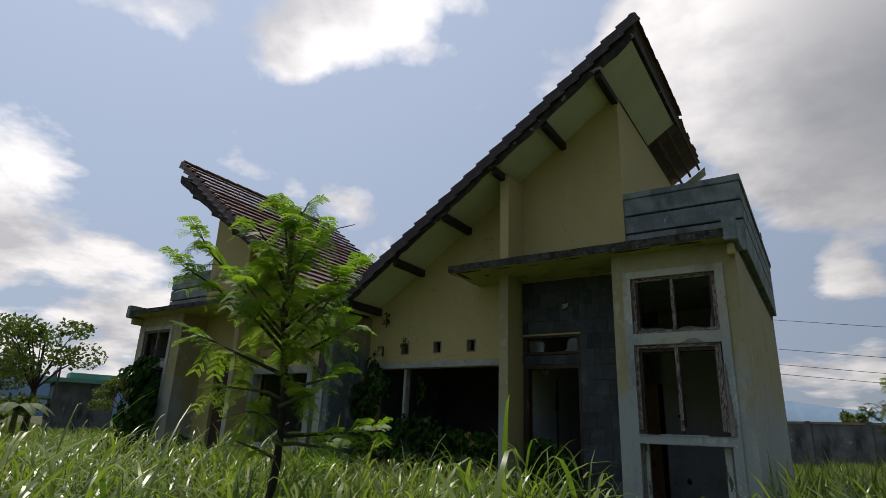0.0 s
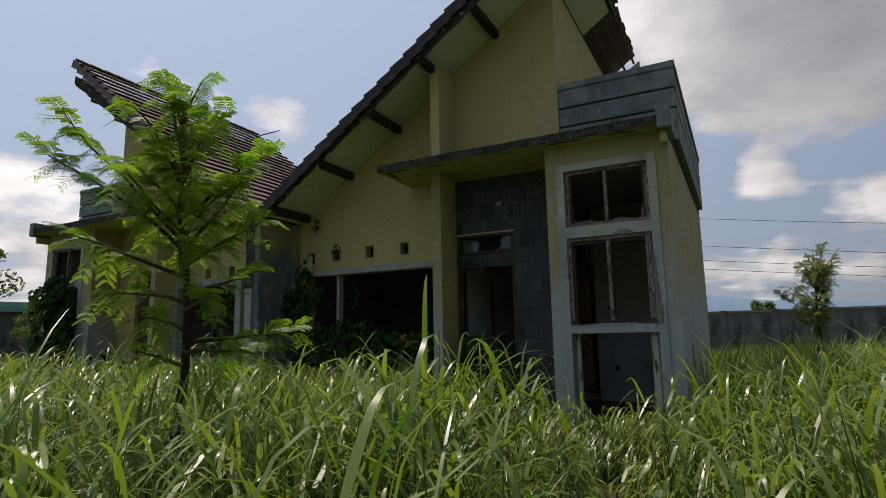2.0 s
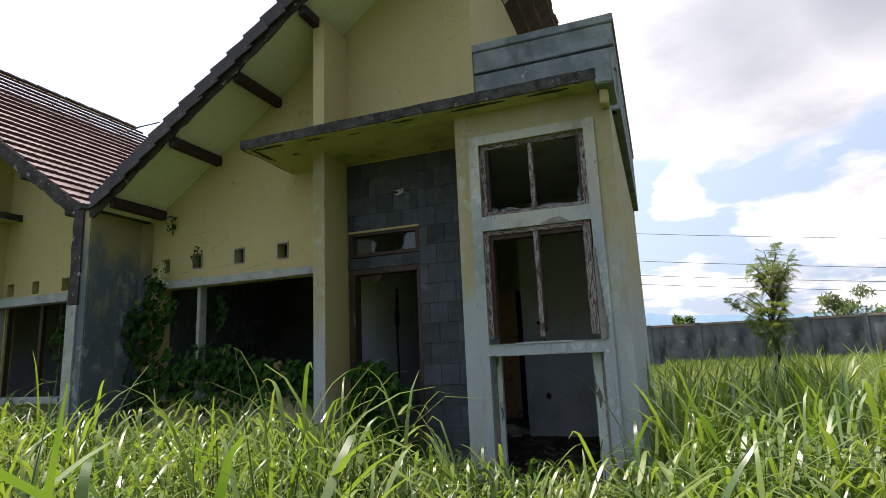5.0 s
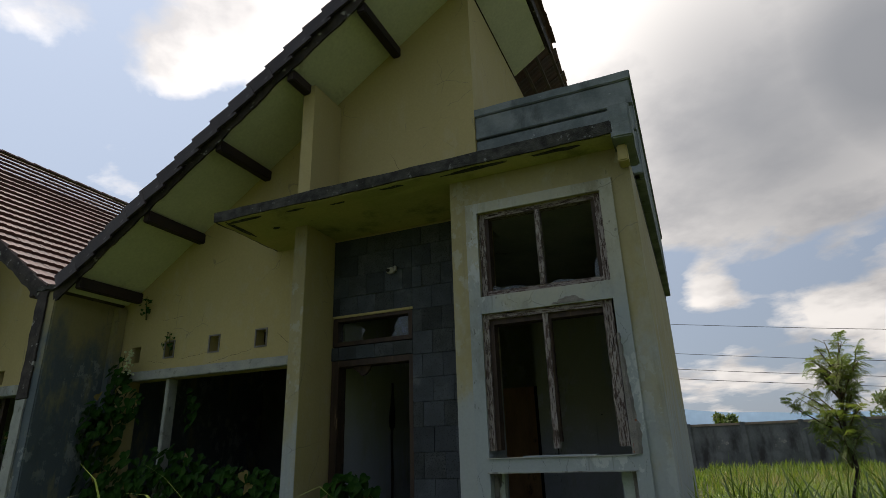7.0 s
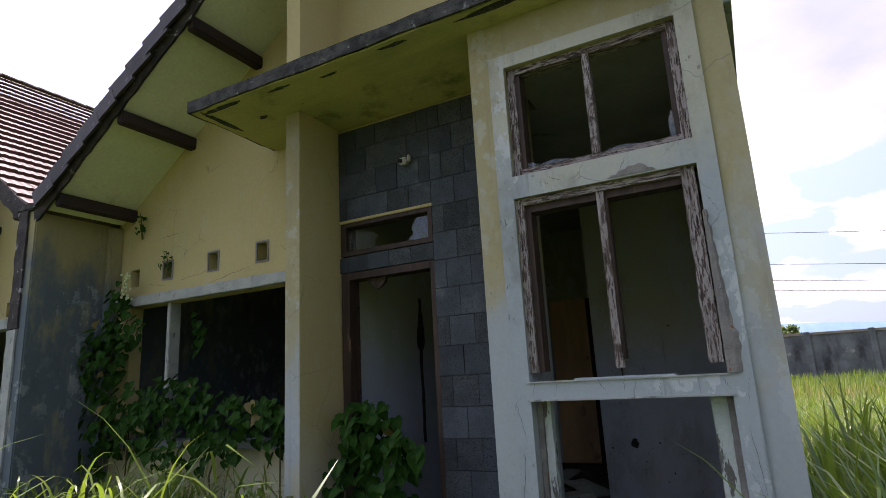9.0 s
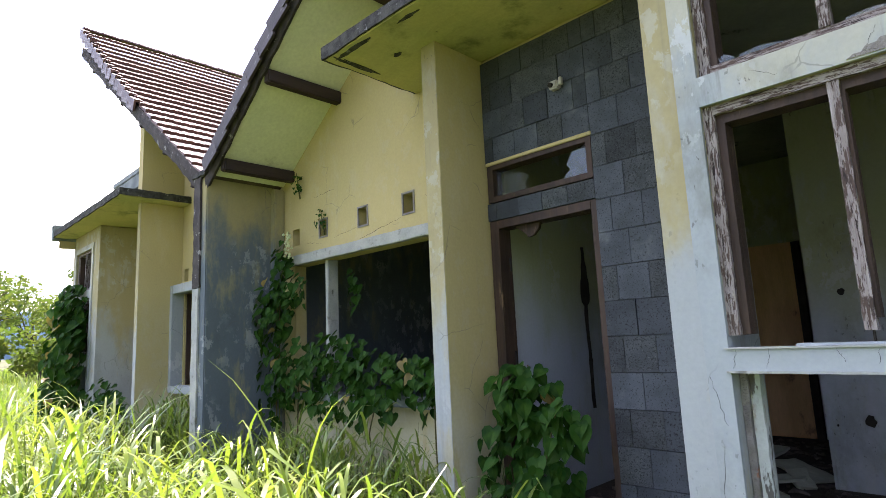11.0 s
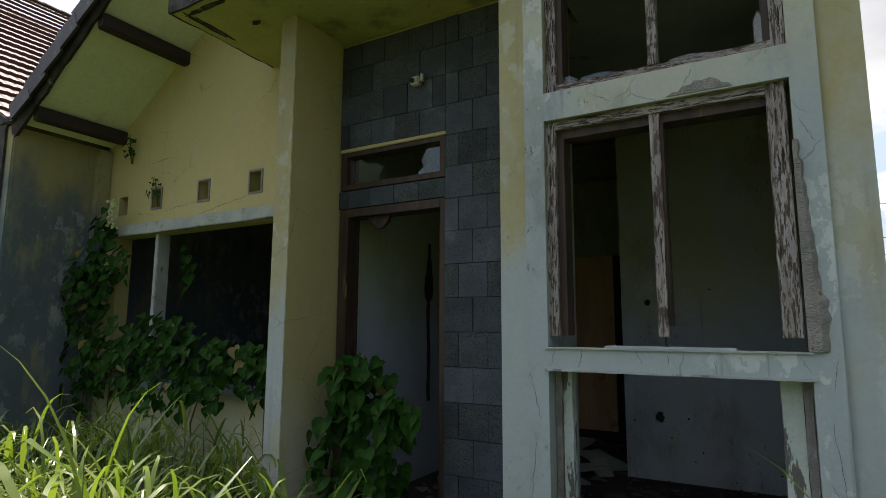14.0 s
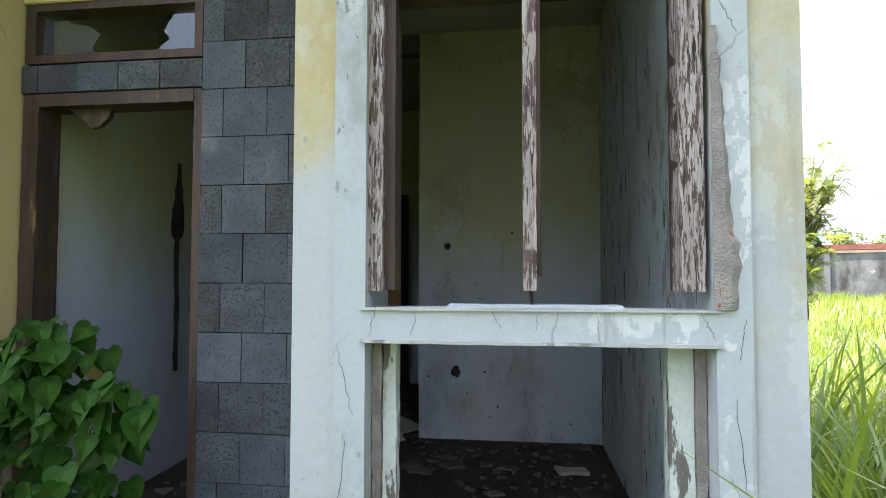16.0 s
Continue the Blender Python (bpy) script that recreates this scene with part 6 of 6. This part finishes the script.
def broad_tree(name, x, y, h, r, seed, label, leaf=0.28, n=2600):
    rng = random.Random(seed)
    rs = np.random.RandomState(seed)
    root = thing(name, (x, y, 0), label, "tree")
    bm = bmesh.new()
    tube(bm, [(x, y, -0.1), (x + 0.1, y, h * 0.25), (x - 0.1, y + 0.1, h * 0.5), (x, y, h * 0.8)], [0.03 * h, 0.024 * h, 0.016 * h, 0.005 * h], 7)
    under(part("trunk", bm, M_BARK), root)
    lumps = []
    for _ in range(11):
        a, e = rng.uniform(0, 2 * math.pi), rng.uniform(0.15, 1.0)
        c = Vector((x + math.cos(a) * r * rng.uniform(0.35, 0.85), y + math.sin(a) * r * rng.uniform(0.35, 0.85), h * (0.42 + 0.48 * e)))
        lumps.append((c, r * rng.uniform(0.25, 0.48)))
        bm = bmesh.new()
        tube(bm, [(x, y, h * 0.38), tuple(Vector((x, y, h * 0.45)).lerp(c, 0.5)), tuple(c)], [0.011 * h, 0.007 * h, 0.002 * h], 5)
        under(part("limb", bm, M_BARK), root)
    per = n // len(lumps)
    co, quads = [], []
    for c, rad in lumps:
        q = rs.normal(0, 1, (per, 3))
        q /= np.linalg.norm(q, axis=1)[:, None]
        q *= (rs.uniform(0.25, 1.0, per) ** 0.5)[:, None] * rad * np.array([1, 1, 0.62])
        for v in q:
            p = c + Vector(v)
            d = Vector(rs.normal(0, 1, 3)).normalized()
            s = d.orthogonal().normalized()
            l = leaf * rng.uniform(0.5, 1.2)
            b = len(co)
            co.extend((tuple(p), tuple(p + d * l * 0.5 + s * l * 0.28), tuple(p + d * l), tuple(p + d * l * 0.5 - s * l * 0.28)))
            quads.append((b, b + 1, b + 2, b + 3))
    ob = fast_mesh("crown", np.array(co), np.array(quads), M_FARLEAF)
    tagged(ob, kind="stuff")
    under(ob, root)


for i, (az, dist, h, r) in enumerate(((-70.2, 42, 7.2, 3.2), (-73.5, 46, 6.0, 3.0), (-81.2, 40, 6.8, 3.6), (-86, 42, 6.0, 3.4), (-90.5, 38, 5.5, 3.2), (-77.5, 52, 6.5, 3.2), (-83.5, 34, 3.2, 2.4), (-88, 33, 3.0, 2.4), (-62.8, 52, 4.6, 2.4), (-79.5, 33, 2.8, 2.0), (-75.5, 36, 2.4, 2.2), (-82, 37, 2.2, 2.4), (-85.5, 36, 2.4, 2.4), (-92.5, 34, 3.0, 2.6), (-95.5, 36, 4.5, 3.0), (-72.5, 38, 2.2, 2.0))):
    broad_tree("broad_tree", math.sin(radians(az)) * dist, 2 + math.cos(radians(az)) * dist, h, r, 100 + i, "leafy green tree at the edge of the field")
for i, (az, dist, h, r) in enumerate(((14.0, 70, 6.2, 3.0), (2.0, 72, 5.2, 1.6), (17.5, 62, 6.0, 3.0), (20.5, 66, 5.5, 3.0), (25.0, 55, 4.6, 2.4))):
    broad_tree("broad_tree", math.sin(radians(az)) * dist, math.cos(radians(az)) * dist, h, r, 200 + i, "distant dark green tree behind the boundary wall", 0.4, 1800)


def banana_plant():
    rng = random.Random(9)
    x, y = math.sin(radians(-72)) * 30, 2 + math.cos(radians(-72)) * 30
    root = thing("banana_plant", (x, y, 0), "banana plant with broad torn green leaves", "plant")
    bm = bmesh.new()
    tube(bm, [(x, y, 0), (x, y, 1.6)], [0.14, 0.1], 8)
    under(part("stem", bm, M_STEM), root)
    for k in range(8):
        a = rng.uniform(0, 2 * math.pi)
        bm = bmesh.new()
        prev = None
        for i in range(9):
            t = i / 8
            p = Vector((x + math.cos(a) * 1.5 * t, y + math.sin(a) * 1.5 * t, 1.5 + 1.5 * t - 1.7 * t * t))
            w = 0.28 * math.sin(math.pi * min(1, t * 0.9 + 0.08))
            s = Vector((-math.sin(a), math.cos(a), 0)) * w
            cur = (bm.verts.new(p - s - Vector((0, 0, w * 0.4))), bm.verts.new(p), bm.verts.new(p + s - Vector((0, 0, w * 0.4))))
            if prev:
                bm.faces.new((prev[0], prev[1], cur[1], cur[0]))
                bm.faces.new((prev[1], prev[2], cur[2], cur[1]))
            prev = cur
        under(part("leaf", bm, M_FARLEAF), root)


banana_plant()


def boundary_wall(a, b, step, h, name):
    a, b = Vector((*a, 0)), Vector((*b, 0))
    d = b - a
    n = max(1, int(d.length / step))
    ang = math.degrees(math.atan2(d.y, d.x))
    root = thing(name, a, "long weathered concrete boundary wall with posts", "wall", kind="structure")
    unit = d.length / n
    pm, qm, cm = (bmesh.new() for _ in range(3))
    add_box(pm, 0.15, unit - 0.15, -0.06, 0.06, -0.1, h - 0.18)
    add_box(qm, -0.15, 0.15, -0.15, 0.15, -0.1, h)
    add_box(cm, 0.15, unit - 0.15, -0.12, 0.12, h - 0.18, h - 0.04)
    for i in range(n):
        m = Matrix.Translation(a) @ pose(0, 0, 0, 0, 0, ang) @ pose(unit * i, 0, 0)
        if i == 0:
            trio = [part("panel", pm, M_WALLGREY), part("post", qm, M_WALLGREY), part("coping", cm, M_COPING)]
            data = [(o.name, o.data) for o in trio]
        else:
            trio = [new(nm.split(".")[0], me) for nm, me in data]
        for o in trio:
            o.parent, o.matrix_parent_inverse = root, root.matrix_world.inverted()
            o.matrix_world = m


boundary_wall((-14, 46), (11.5, 45), 3.0, 2.85, "wall_boundary_far")
boundary_wall((11.5, 45), (34, 30), 3.0, 2.85, "wall_boundary_side")


def flat_house(name, x, y, w, d, h, turn, wall, roof_mat, label, storeys=1):
    root = thing(name, (x, y, 0), label, "house")
    m = Matrix.Translation((x, y, 0)) @ pose(0, 0, 0, 0, 0, turn)

    def put(nm, dims, mat):
        ob = under(boxed(nm, dims, mat), root)
        ob.matrix_world = m
        return ob

    put("wall", (-w / 2, w / 2, -d / 2, d / 2, 0, h), wall)
    put("roof", (-w / 2 - 0.8, w / 2 + 0.8, -d / 2 - 0.8, d / 2 + 0.8, h, h + 0.35), roof_mat)
    for s in range(storeys):
        z = 1.0 + s * 3.0
        for k in range(3):
            xx = -w / 2 + w * (k + 0.5) / 3
            put("window", (xx - 0.7, xx + 0.7, -d / 2 - 0.06, -d / 2 + 0.02, z, z + 1.4), M_DARK)
    if storeys > 1:
        put("balcony", (-w / 2 - 0.6, w / 2 + 0.6, -d / 2 - 1.2, -d / 2, 2.8, 3.0), roof_mat)
    return root, put


gx, gy = math.sin(radians(-64.3)) * 66, math.cos(radians(-64.3)) * 66
root, put = flat_house("green_house", gx, gy, 5.0, 5, 4.3, -20, M_WALLGREY, M_GREENHOUSE, "pale two-storey house with teal flat roof across the field", 2)
put("upper_room", (-1.0, 2.4, -1.5, 2.4, 4.65, 5.2), M_GREENHOUSE)
root, put = flat_house("red_roof_house", 24.5, 50, 7, 6, 3.1, -25, M_WHITEWALL, M_REDROOF, "white house with a red roof behind the boundary wall")
px_, py_ = math.sin(radians(-66.2)) * 58, math.cos(radians(-66.2)) * 58
pole = thing("utility_pole", (px_, py_, 0), "grey utility pole with a crossarm at the field edge", "pole")
bm = bmesh.new()
tube(bm, [(px_, py_, -0.2), (px_, py_, 5.3)], [0.12, 0.08], 8)
under(part("shaft", bm, M_POLE), pole)
under(boxed("crossarm", (px_ - 0.5, px_ + 0.5, py_ - 0.05, py_ + 0.05, 5.1, 5.2), M_POLE), pole)
for z0, k in ((8.4, 0.11), (5.75, 0.09), (6.65, 0.10), (5.2, 0.085)):
    bm = bmesh.new()
    tube(bm, [(x, 40, z0 - k * x - 0.5 + 0.0009 * (x - 20) ** 2) for x in range(-22, 71, 4)], [0.015] * 24, 5)
    tagged(part("power_cable", bm, M_CABLE), "thin black overhead power cable against the clouds", "cable", "power cables")


def hills():
    pts, n = [], 90
    for i in range(n + 1):
        a = radians(-110 + 220 * i / n)
        h = 82 + 50 * noise.noise(Vector((i * 0.11, 2.0, 0))) + 18 * noise.noise(Vector((i * 0.4, 7.0, 0)))
        h *= 0.9
        pts.append((math.sin(a) * 1400, math.cos(a) * 1400, max(8, h)))
    verts = [(x, y, -5) for x, y, z in pts] + pts + [(x * 1.05, y * 1.05, -5) for x, y, z in pts]
    m = n + 1
    faces = [(i, i + 1, m + i + 1, m + i) for i in range(n)] + [(m + i, m + i + 1, 2 * m + i + 1, 2 * m + i) for i in range(n)]
    tagged(raw("backdrop_hills", verts, faces, M_HILL, smooth=True), "hazy blue mountain range on the horizon", "mountain", kind="structure")


hills()
